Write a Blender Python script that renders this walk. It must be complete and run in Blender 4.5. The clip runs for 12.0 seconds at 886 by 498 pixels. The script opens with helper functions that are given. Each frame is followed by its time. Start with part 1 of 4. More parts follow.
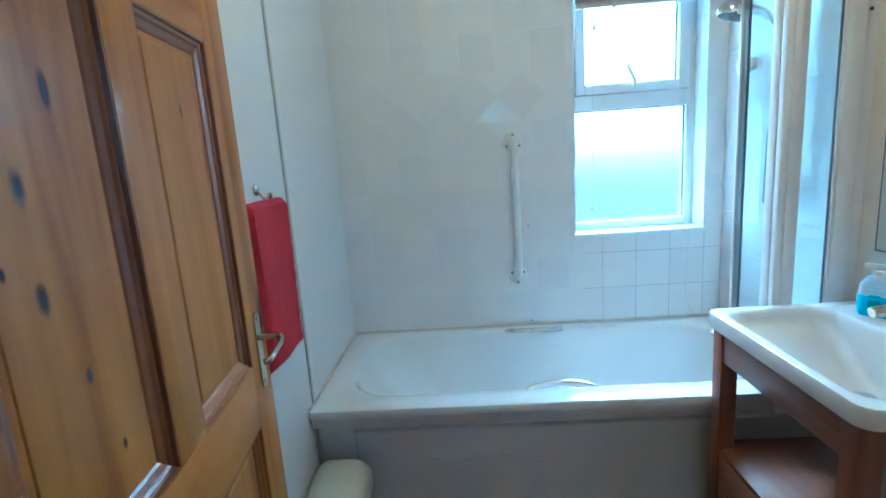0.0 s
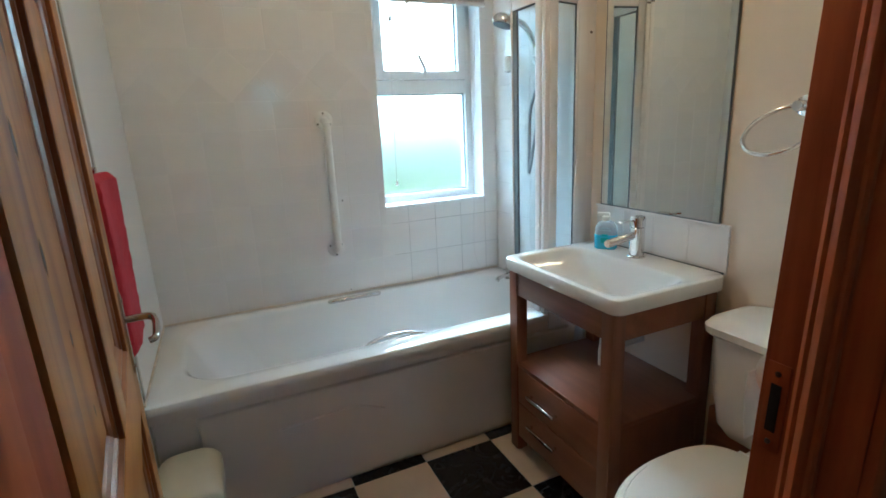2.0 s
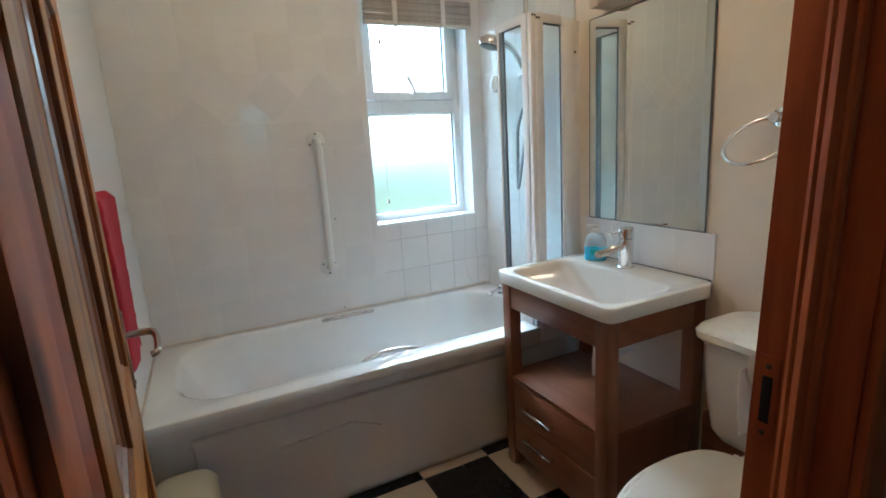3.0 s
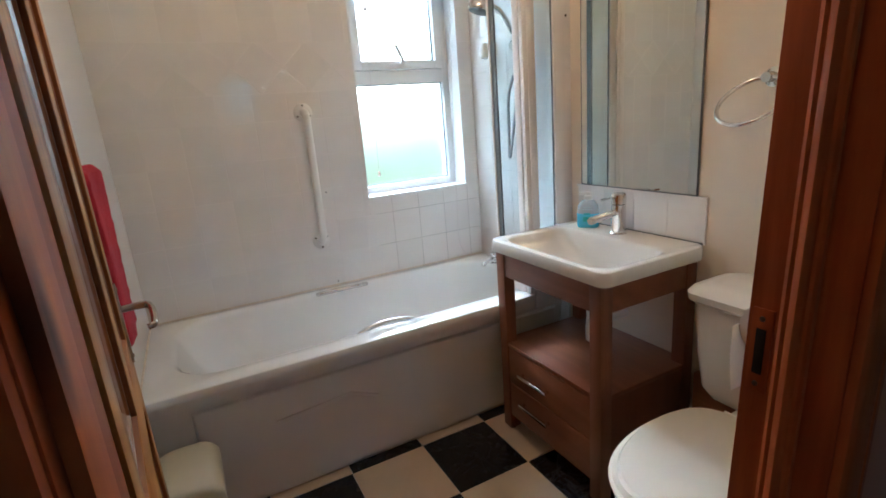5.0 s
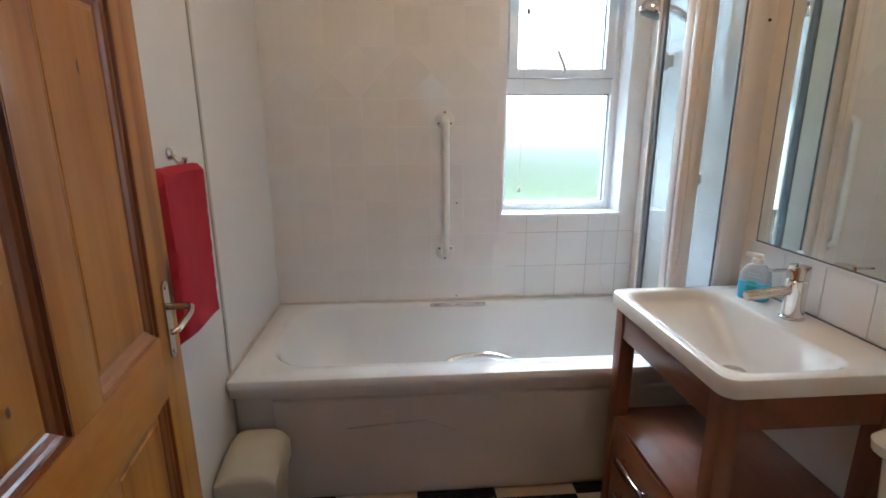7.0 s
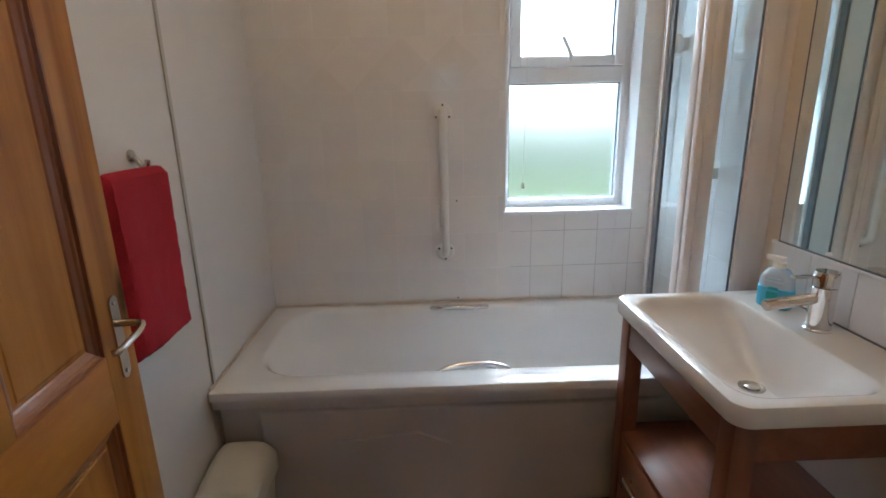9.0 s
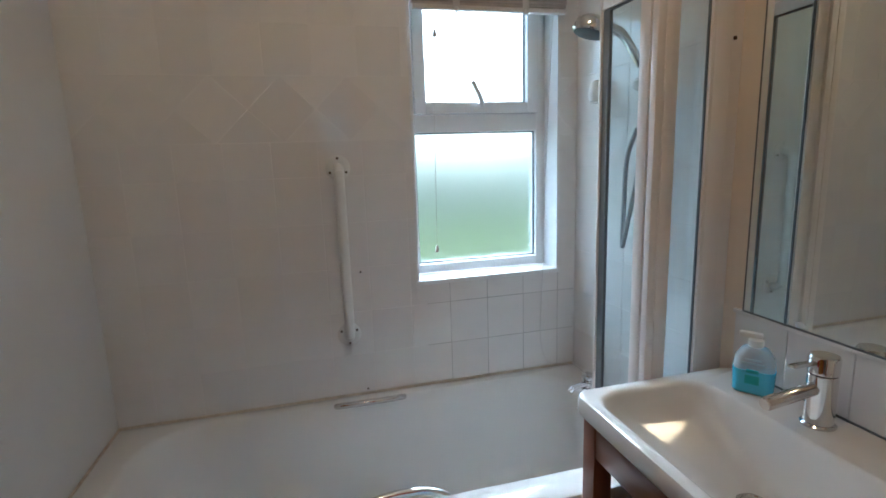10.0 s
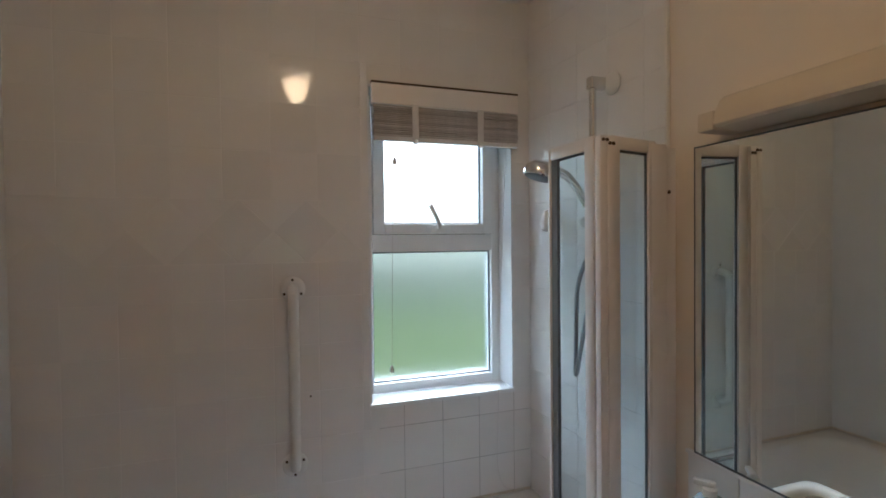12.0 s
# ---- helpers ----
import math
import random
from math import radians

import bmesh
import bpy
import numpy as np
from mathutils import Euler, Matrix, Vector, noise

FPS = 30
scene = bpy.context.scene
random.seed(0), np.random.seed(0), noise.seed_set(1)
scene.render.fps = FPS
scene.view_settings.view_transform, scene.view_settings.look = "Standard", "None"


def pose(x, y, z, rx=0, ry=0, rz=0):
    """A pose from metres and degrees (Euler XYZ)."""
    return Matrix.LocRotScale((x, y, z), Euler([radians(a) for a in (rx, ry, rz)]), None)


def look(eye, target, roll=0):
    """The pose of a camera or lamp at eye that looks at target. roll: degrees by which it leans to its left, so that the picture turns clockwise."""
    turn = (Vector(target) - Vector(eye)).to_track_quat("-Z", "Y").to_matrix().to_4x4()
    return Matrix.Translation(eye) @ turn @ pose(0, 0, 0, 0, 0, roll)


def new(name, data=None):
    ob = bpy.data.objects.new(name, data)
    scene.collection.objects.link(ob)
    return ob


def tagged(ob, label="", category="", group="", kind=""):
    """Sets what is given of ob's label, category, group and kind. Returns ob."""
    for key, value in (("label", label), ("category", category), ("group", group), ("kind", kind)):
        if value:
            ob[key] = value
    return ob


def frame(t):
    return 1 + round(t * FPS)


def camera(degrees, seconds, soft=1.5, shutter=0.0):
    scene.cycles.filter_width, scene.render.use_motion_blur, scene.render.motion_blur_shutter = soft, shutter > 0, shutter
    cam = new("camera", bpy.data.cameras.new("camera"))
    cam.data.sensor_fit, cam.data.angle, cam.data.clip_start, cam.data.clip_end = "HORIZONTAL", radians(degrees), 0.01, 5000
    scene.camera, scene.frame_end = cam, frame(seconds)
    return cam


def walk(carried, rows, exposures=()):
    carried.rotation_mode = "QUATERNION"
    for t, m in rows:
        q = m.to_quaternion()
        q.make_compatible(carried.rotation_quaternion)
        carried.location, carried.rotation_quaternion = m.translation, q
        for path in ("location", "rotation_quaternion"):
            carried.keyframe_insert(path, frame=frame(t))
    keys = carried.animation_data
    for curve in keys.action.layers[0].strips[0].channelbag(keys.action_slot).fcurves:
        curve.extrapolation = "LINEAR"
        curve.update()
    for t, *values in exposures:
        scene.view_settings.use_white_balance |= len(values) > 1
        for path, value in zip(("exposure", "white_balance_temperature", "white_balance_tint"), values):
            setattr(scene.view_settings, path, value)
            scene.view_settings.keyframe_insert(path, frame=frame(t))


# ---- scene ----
cam = camera(84.2, 12.0, 1.7)
PATH = [
    (0, (-0.001, 0.154, 1.325), (-0.105, 2.117, 0.953), -4.0),
    (0.5, (-0.135, 0.131, 1.345), (0.034, 2.093, 0.998), -3.1),
    (1, (-0.192, 0.094, 1.356), (0.066, 2.045, 1.001), -2.5),
    (1.5, (-0.219, 0.061, 1.333), (0.34, 1.926, 0.878), -2.4),
    (2, (-0.252, 0.036, 1.318), (0.543, 1.805, 0.829), -2.7),
    (2.5, (-0.271, 0.016, 1.31), (0.576, 1.774, 0.868), -3.3),
    (4.3, (-0.293, 0.026, 1.291), (0.547, 1.799, 0.9), -4.1),
    (4.5, (-0.292, 0.022, 1.293), (0.541, 1.791, 0.872), -4.4),
    (5, (-0.293, 0.021, 1.285), (0.573, 1.75, 0.775), -4.7),
    (5.5, (-0.287, -0.014, 1.265), (0.648, 1.648, 0.661), -5.2),
    (6, (-0.265, 0.011, 1.285), (0.649, 1.686, 0.688), -3.2),
    (6.5, (-0.147, 0.085, 1.307), (0.453, 1.922, 0.79), -0.2),
    (7, (0.042, 0.129, 1.336), (0.186, 2.064, 0.849), -0.2),
    (7.2, (0.098, 0.141, 1.327), (0.092, 2.084, 0.852), -1.6),
    (8.8, (0.117, 0.204, 1.349), (0.133, 2.137, 0.838), -1.6),
    (9, (0.147, 0.234, 1.34), (0.199, 2.166, 0.826), -1.3),
    (9.5, (0.132, 0.454, 1.351), (0.443, 2.373, 0.882), -1.4),
    (10, (0.136, 0.608, 1.378), (0.62, 2.515, 1.018), -2.0),
    (10.5, (0.104, 0.656, 1.389), (0.567, 2.58, 1.096), -2.3),
    (11, (0.123, 0.681, 1.443), (0.551, 2.624, 1.236), -2.6),
    (11.5, (0.149, 0.666, 1.506), (0.675, 2.593, 1.393), -2.2),
    (12, (0.15, 0.615, 1.519), (0.81, 2.503, 1.482), -0.6),
]
EXPOSURES = [(0, 3.64, 3380, -16), (0.8, 3.22, 3500, -16), (1.2, 3.15, 3850, -13), (1.6, 3.24, 4150, -10), (2.5, 3.28, 4350, -7), (5.5, 3.37, 4750, 1), (6.4, 3.42, 4780, 1), (7, 3.25, 4750, 3), (9, 2.87, 4780, 4), (10.5, 2.41, 4450, -1), (12, 2.15, 4800, 4)]
walk(cam, [(t, look(eye, target, roll)) for t, eye, target, roll in PATH], EXPOSURES)

# ---- world and light ----
world = bpy.data.worlds.new("sky")
scene.world = world
world.use_nodes = True
wn = world.node_tree.nodes
sky = wn.new("ShaderNodeTexSky")
sky.sky_type = "NISHITA"
sky.sun_disc = False
sky.sun_elevation, sky.sun_rotation = radians(46), radians(8)
sky.dust_density, sky.air_density, sky.ozone_density = 6.0, 1.0, 1.0
world.node_tree.links.new(sky.outputs[0], wn["Background"].inputs[0])
wn["Background"].inputs[1].default_value = 0.15

sun_data = bpy.data.lights.new("sun", "SUN")
sun_data.energy, sun_data.angle, sun_data.color = 0.45, radians(70), (0.86, 0.94, 1.0)
sun = new("sun", sun_data)
sun.matrix_world = look((1.3, 9, 9.4), (0, 0, 0))

# ---- materials ----


def shader(name):
    m = bpy.data.materials.new(name)
    m.use_nodes = True
    n, l = m.node_tree.nodes, m.node_tree.links
    return m, n, l, n["Principled BSDF"]


def coords(n, l, scale=(1, 1, 1)):
    tc, mp = n.new("ShaderNodeTexCoord"), n.new("ShaderNodeMapping")
    mp.inputs["Scale"].default_value = scale
    l.new(tc.outputs["Object"], mp.inputs["Vector"])
    return mp.outputs["Vector"]


def noise_tex(n, l, vec, scale, detail=4.0, rough=0.5, distort=0.0):
    t = n.new("ShaderNodeTexNoise")
    t.inputs["Scale"].default_value, t.inputs["Detail"].default_value = scale, detail
    t.inputs["Roughness"].default_value, t.inputs["Distortion"].default_value = rough, distort
    l.new(vec, t.inputs["Vector"])
    return t.outputs["Fac"]


def ramp(n, l, fac, stops):
    r = n.new("ShaderNodeValToRGB")
    e = r.color_ramp.elements
    while len(e) < len(stops):
        e.new(0.5)
    for el, (p, c) in zip(e, stops):
        el.position, el.color = p, (*c, 1)
    l.new(fac, r.inputs["Fac"])
    return r.outputs["Color"]


def blend(n, l, fac, a, b, mode="MIX"):
    x = n.new("ShaderNodeMix")
    x.data_type, x.blend_type = "RGBA", mode
    for sock, val in ((x.inputs["Factor"], fac), (x.inputs[6], a), (x.inputs[7], b)):
        if isinstance(val, (int, float)):
            sock.default_value = val
        elif isinstance(val, tuple):
            sock.default_value = (*val, 1)
        else:
            l.new(val, sock)
    return x.outputs[2]


def relief(n, l, bsdf, height, strength, distance=0.002):
    b = n.new("ShaderNodeBump")
    b.inputs["Strength"].default_value, b.inputs["Distance"].default_value = strength, distance
    l.new(height, b.inputs["Height"])
    l.new(b.outputs["Normal"], bsdf.inputs["Normal"])


def dim(c, k):
    return tuple(v * k for v in c)


def surface(name, color, rough, metal=0.0, vary=0.06, big=3.0, fine=60.0, bump=0.1, coat=0.0, per_piece=0.0, rough_vary=0.08):
    """A surface with broad stains and a fine grain over one base colour."""
    m, n, l, b = shader(name)
    v = coords(n, l)
    broad, grain = noise_tex(n, l, v, big, 5, 0.6), noise_tex(n, l, v, fine, 3, 0.6)
    col = ramp(n, l, broad, [(0.3, dim(color, 1 - vary)), (0.7, dim(color, 1 + vary * 0.6))])
    col = blend(n, l, 0.35 * min(1, vary * 6), col, ramp(n, l, grain, [(0.3, dim(color, 1 - vary)), (0.7, dim(color, 1 + vary * 0.5))]))
    if per_piece:
        info = n.new("ShaderNodeObjectInfo")
        col = blend(n, l, 1.0, col, ramp(n, l, info.outputs["Random"], [(0, (1 - per_piece,) * 3), (1, (1, 1, 1))]), "MULTIPLY")
    l.new(col, b.inputs["Base Color"])
    r = n.new("ShaderNodeMapRange")
    r.inputs["To Min"].default_value, r.inputs["To Max"].default_value = max(0.02, rough - rough_vary * rough), min(1, rough + rough_vary * rough * 2)
    l.new(broad, r.inputs["Value"])
    l.new(r.outputs["Result"], b.inputs["Roughness"])
    b.inputs["Metallic"].default_value, b.inputs["Coat Weight"].default_value = metal, coat
    b.inputs["Coat Roughness"].default_value = 0.12
    if bump:
        relief(n, l, b, grain, bump)
    return m


def wood(name, dark, mid, light, axis="Z", rough=0.35, coat=0.4, knots=0.0, figure=1.0, seed=0.0, stretch=(1.1, 15)):
    """Varnished timber whose grain runs along one axis."""
    m, n, l, b = shader(name)
    g, k = stretch
    s = {"X": (g, k, k), "Y": (k, g, k), "Z": (k, k, g)}[axis]
    v = coords(n, l, s)
    info = n.new("ShaderNodeObjectInfo")
    shift = n.new("ShaderNodeVectorMath")
    shift.operation = "MULTIPLY_ADD"
    shift.inputs[1].default_value, shift.inputs[2].default_value = (23, 17, 31), (seed, seed, seed)
    comb = n.new("ShaderNodeCombineXYZ")
    for k in range(3):
        l.new(info.outputs["Random"], comb.inputs[k])
    l.new(comb.outputs[0], shift.inputs[0])
    add = n.new("ShaderNodeVectorMath")
    l.new(v, add.inputs[0])
    l.new(shift.outputs[0], add.inputs[1])
    v = add.outputs[0]
    warp = noise_tex(n, l, v, 0.35, 3, 0.5, 0.8)
    wav = n.new("ShaderNodeMath")
    wav.operation = "SINE"
    mul = n.new("ShaderNodeMath")
    mul.operation = "MULTIPLY"
    mul.inputs[1].default_value = 20.0
    l.new(warp, mul.inputs[0])
    l.new(mul.outputs[0], wav.inputs[0])
    rings = n.new("ShaderNodeMapRange")
    rings.inputs["From Min"].default_value = -1
    l.new(wav.outputs[0], rings.inputs["Value"])
    fine = noise_tex(n, l, v, 4.0, 6, 0.65)
    col = ramp(n, l, rings.outputs["Result"], [(0.0, light), (0.6, mid), (1.0, blend_rgb(mid, dark, 0.55 * figure))])
    col = blend(n, l, 0.2, col, ramp(n, l, fine, [(0.35, dark), (0.62, light)]))
    broad = noise_tex(n, l, coords(n, l), 2.2, 3)
    col = blend(n, l, 0.5, col, ramp(n, l, broad, [(0.3, (0.72, 0.68, 0.62)), (0.7, (1, 1, 1))]), "MULTIPLY")
    if knots:
        ks = {"X": (1.5, 5.5, 5.5), "Y": (5.5, 1.5, 5.5), "Z": (5.5, 5.5, 1.5)}[axis]
        vor = n.new("ShaderNodeTexVoronoi")
        vor.inputs["Scale"].default_value = 0.75
        off = n.new("ShaderNodeVectorMath")
        l.new(coords(n, l, ks), off.inputs[0])
        l.new(shift.outputs[0], off.inputs[1])
        l.new(off.outputs[0], vor.inputs["Vector"])
        mask = ramp(n, l, vor.outputs["Distance"], [(knots * 0.35, (1, 1, 1)), (knots, (0, 0, 0))])
        col = blend(n, l, mask, col, dim(dark, 0.28))
    l.new(col, b.inputs["Base Color"])
    b.inputs["Roughness"].default_value, b.inputs["Coat Weight"].default_value, b.inputs["Coat Roughness"].default_value = rough, coat, 0.18
    relief(n, l, b, fine, 0.12, 0.001)
    return m


def blend_rgb(a, b, k):
    return tuple(x * (1 - k) + y * k for x, y in zip(a, b))


M_TILE = surface("white_glazed_tile", (0.82, 0.80, 0.775), 0.055, vary=0.03, big=5, fine=14, bump=0.02, per_piece=0.05)
M_GROUT = surface("pale_grout", (0.81, 0.79, 0.765), 0.5, vary=0.10, big=4, fine=90, bump=0.3)
M_GROUT_D = surface("stained_grout", (0.55, 0.53, 0.51), 0.8, vary=0.45, big=9, fine=60, bump=0.3)
M_PAINT = surface("cream_wall_paint", (0.79, 0.70, 0.58), 0.55, vary=0.05, big=2, fine=120, bump=0.12)
M_PANEL = surface("white_wall_sheet", (0.75, 0.745, 0.735), 0.3, vary=0.03, big=2, fine=40, bump=0.03)
M_CEIL = surface("white_ceiling_paint", (0.84, 0.82, 0.78), 0.8, vary=0.04, fine=80, bump=0.15)
M_HALL = surface("red_brown_hall_paint", (0.60, 0.27, 0.16), 0.75, vary=0.06, fine=150, bump=0.25)
M_CARPET = surface("beige_hall_carpet", (0.36, 0.29, 0.22), 0.95, vary=0.2, fine=220, bump=0.6)
M_STRIP = surface("grey_joint_strip", (0.52, 0.50, 0.47), 0.45, vary=0.06, bump=0.05)
M_SEAL = surface("stained_sealant", (0.68, 0.60, 0.50), 0.5, vary=0.3, big=14, fine=70, bump=0.2)
M_BATH = surface("white_bath_enamel", (0.84, 0.84, 0.83), 0.06, vary=0.02, big=2, fine=20, bump=0.015, coat=0.3)
M_BPANEL = surface("off_white_bath_panel", (0.81, 0.77, 0.72), 0.28, vary=0.04, big=2, fine=40, bump=0.03)
M_CERAMIC = surface("white_ceramic", (0.74, 0.715, 0.68), 0.05, vary=0.02, big=3, fine=20, bump=0.006)
M_SEAT = surface("cream_toilet_seat", (0.78, 0.74, 0.67), 0.22, vary=0.03, big=4, bump=0.02)
M_BIN = surface("cream_bin_plastic", (0.72, 0.70, 0.58), 0.3, vary=0.04, big=6, bump=0.03)
M_WPLAST = surface("white_plastic", (0.78, 0.77, 0.74), 0.3, vary=0.03, bump=0.02)
M_UPVC = surface("white_window_plastic", (0.80, 0.80, 0.80), 0.25, vary=0.02, bump=0.015)
M_SCREEN = surface("white_painted_aluminium", (0.84, 0.80, 0.77), 0.3, vary=0.03, bump=0.02)
M_COVER = surface("cream_light_cover", (0.68, 0.58, 0.44), 0.35, vary=0.05, bump=0.03)
M_GASKET = surface("dark_rubber_gasket", (0.13, 0.14, 0.155), 0.5, vary=0.1, bump=0.05)
M_EDGE = surface("blue_grey_seal", (0.23, 0.27, 0.30), 0.35, vary=0.12, bump=0.05)
M_CHROME = surface("polished_chrome", (0.74, 0.73, 0.72), 0.07, metal=1.0, vary=0.04, fine=120, bump=0.01)
M_HOSE = surface("grey_shower_hose", (0.30, 0.31, 0.33), 0.32, metal=0.7, vary=0.2, fine=400, bump=0.4)
M_STEEL = surface("worn_nickel", (0.56, 0.52, 0.47), 0.2, metal=1.0, vary=0.1, fine=120, bump=0.04)
M_IRON = surface("dark_strike_metal", (0.10, 0.07, 0.05), 0.45, metal=0.6, vary=0.3, fine=80, bump=0.15)
M_DARK = surface("dark_hole", (0.01, 0.009, 0.008), 0.8, vary=0.1, bump=0)
M_RED = surface("red_terry_towelling", (0.42, 0.012, 0.028), 0.95, vary=0.25, big=9, fine=260, bump=0.9)
M_PAPER = surface("white_tissue", (0.82, 0.82, 0.82), 0.9, vary=0.02, fine=140, bump=0.2)
M_MIRROR = surface("silvered_mirror", (0.86, 0.90, 0.88), 0.015, metal=1.0, vary=0.01, bump=0)
M_PINE = wood("varnished_pine", (0.22, 0.066, 0.006), (0.40, 0.160, 0.018), (0.48, 0.215, 0.033), "Z", rough=0.47, coat=0.15, figure=1.6, knots=0.085)
M_PINE_X = wood("varnished_pine_rail", (0.20, 0.056, 0.005), (0.42, 0.150, 0.014), (0.52, 0.220, 0.030), "X", stretch=(1.7, 8), rough=0.48, coat=0.1, knots=0.05, figure=1.7, seed=3)
# Mouldings are toned darker than the panels, the upright lengths darkest.
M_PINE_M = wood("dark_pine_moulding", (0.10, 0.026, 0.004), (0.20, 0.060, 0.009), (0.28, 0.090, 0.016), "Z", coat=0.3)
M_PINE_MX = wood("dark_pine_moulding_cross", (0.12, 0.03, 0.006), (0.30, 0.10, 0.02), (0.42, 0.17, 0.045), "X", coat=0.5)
M_FRAME = wood("red_brown_stained_frame", (0.19, 0.034, 0.006), (0.45, 0.100, 0.020), (0.55, 0.145, 0.032), "Z", rough=0.5, coat=0.05, knots=0.07, seed=5)
for timber in (M_PINE, M_PINE_X, M_FRAME):
    timber.node_tree.nodes["Principled BSDF"].inputs["Specular IOR Level"].default_value = 0.22
M_KNOT, kn, kl, kb = shader("dark_pine_knot")
kd = kn.new("ShaderNodeVectorMath")
kd.operation = "LENGTH"
kl.new(coords(kn, kl), kd.inputs[0])
kwob = kn.new("ShaderNodeMath")
kwob.operation = "MULTIPLY_ADD"
kwob.inputs[1].default_value = 0.5
kl.new(noise_tex(kn, kl, coords(kn, kl, (1, 0, 0.6)), 2.2, 4, 0.6), kwob.inputs[0])
kl.new(kd.outputs["Value"], kwob.inputs[2])
kl.new(ramp(kn, kl, kwob.outputs[0], [(0.45, (0.042, 0.028, 0.024)), (0.85, (0.16, 0.075, 0.03))]), kb.inputs["Base Color"])
kl.new(ramp(kn, kl, kwob.outputs[0], [(0.45, (0.92,) * 3), (0.75, (0.5,) * 3), (1.0, (0, 0, 0))]), kb.inputs["Alpha"])
kb.inputs["Roughness"].default_value = 0.45
M_VAN = wood("red_brown_veneer", (0.14, 0.047, 0.022), (0.225, 0.080, 0.036), (0.27, 0.098, 0.047), "Y", rough=0.32, coat=0.25, figure=0.5)
M_VAN_Z = wood("red_brown_veneer_upright", (0.13, 0.044, 0.020), (0.21, 0.075, 0.034), (0.25, 0.092, 0.045), "Z", rough=0.32, coat=0.25, figure=0.5, seed=2)
M_GRASS = surface("green_lawn", (0.070, 0.088, 0.026), 0.9, vary=0.25, big=0.4, fine=8, bump=0.3)
M_GRASS.node_tree.nodes["Principled BSDF"].inputs["Specular IOR Level"].default_value = 0.0


def marble(name, base, vein, amount, rough):
    m, n, l, b = shader(name)
    v = coords(n, l)
    info = n.new("ShaderNodeObjectInfo")
    sc = n.new("ShaderNodeVectorMath")
    sc.operation = "SCALE"
    sc.inputs["Scale"].default_value = 40
    comb = n.new("ShaderNodeCombineXYZ")
    l.new(info.outputs["Random"], comb.inputs[0])
    l.new(info.outputs["Random"], comb.inputs[1])
    l.new(comb.outputs[0], sc.inputs[0])
    ad = n.new("ShaderNodeVectorMath")
    l.new(v, ad.inputs[0])
    l.new(sc.outputs[0], ad.inputs[1])
    w = noise_tex(n, l, ad.outputs[0], 7, 8, 0.62, 1.6)
    c = ramp(n, l, w, [(0.47, base), (0.5, blend_rgb(base, vein, amount)), (0.53, base)])
    cloud = noise_tex(n, l, ad.outputs[0], 4, 4)
    c = blend(n, l, 0.4, c, ramp(n, l, cloud, [(0.3, dim(base, 0.8)), (0.7, dim(base, 1.25))]))
    l.new(c, b.inputs["Base Color"])
    b.inputs["Roughness"].default_value = rough
    relief(n, l, b, noise_tex(n, l, v, 30, 3), 0.06)
    return m


M_BLACK = marble("black_marbled_vinyl", (0.013, 0.014, 0.018), (0.16, 0.16, 0.17), 0.4, 0.24)
M_CREAM = marble("cream_marbled_vinyl", (0.66, 0.55, 0.43), (0.50, 0.39, 0.28), 0.18, 0.3)


def glass(name, tint, rough, ior=1.45):
    m, n, l, b = shader(name)
    b.inputs["Base Color"].default_value = (*tint, 1)
    b.inputs["Transmission Weight"].default_value, b.inputs["Roughness"].default_value, b.inputs["IOR"].default_value = 1.0, rough, ior
    return m


M_GLASS = glass("clear_screen_glass", (0.86, 0.94, 0.96), 0.0)
M_FROST = glass("frosted_window_glass", (0.93, 0.99, 0.93), 0.31)
M_BOTTLE = glass("clear_soap_plastic", (0.93, 0.97, 0.99), 0.22)
M_BOTTLE.node_tree.nodes["Principled BSDF"].inputs["Transmission Weight"].default_value = 0.62
M_SOAP = surface("blue_liquid_soap", (0.14, 0.56, 0.82), 0.12, vary=0.05, bump=0)
M_LABEL = surface("teal_print", (0.04, 0.40, 0.46), 0.4, vary=0.15, bump=0)
M_INK = surface("grey_print", (0.35, 0.42, 0.45), 0.4, vary=0.1, bump=0)
M_BLIND = surface("pale_wood_slat", (0.60, 0.56, 0.53), 0.6, vary=0.2, big=12, fine=90, bump=0.2, per_piece=0.3)
M_TAPE = surface("white_blind_tape", (0.68, 0.66, 0.64), 0.85, vary=0.05, fine=200, bump=0.3)

m_glow, gn, gl, gb = shader("lit_opal_glass")
gb.inputs["Base Color"].default_value = (0.9, 0.85, 0.75, 1)
gb.inputs["Emission Color"].default_value = (1.0, 0.60, 0.28, 1)
gb.inputs["Emission Strength"].default_value = 6.5
M_GLOW = m_glow

# ---- builders ----
LOCAL = set()


def thing(name, label, category, at=(0, 0, 0), group="", matrix=None, kind=""):
    """An Empty at the base of a thing; its parts are built in world places, or in its own frame if a matrix is given."""
    ob = new(name)
    ob.empty_display_size = 0.05
    ob.matrix_basis = matrix if matrix else Matrix.Translation(at)
    if matrix:
        LOCAL.add(ob.name)
    return tagged(ob, label, category, group, kind)


def mesh_of(name, bm, material, smooth=True):
    bmesh.ops.recalc_face_normals(bm, faces=bm.faces)
    plane = bm.faces.layers.int.get("plane")
    flags = [not (plane and f[plane]) for f in bm.faces]
    me = bpy.data.meshes.new(name)
    bm.to_mesh(me)
    bm.free()
    me.materials.append(material)
    if smooth:
        me.polygons.foreach_set("use_smooth", flags)
        me.set_sharp_from_angle(angle=radians(38))
    return me


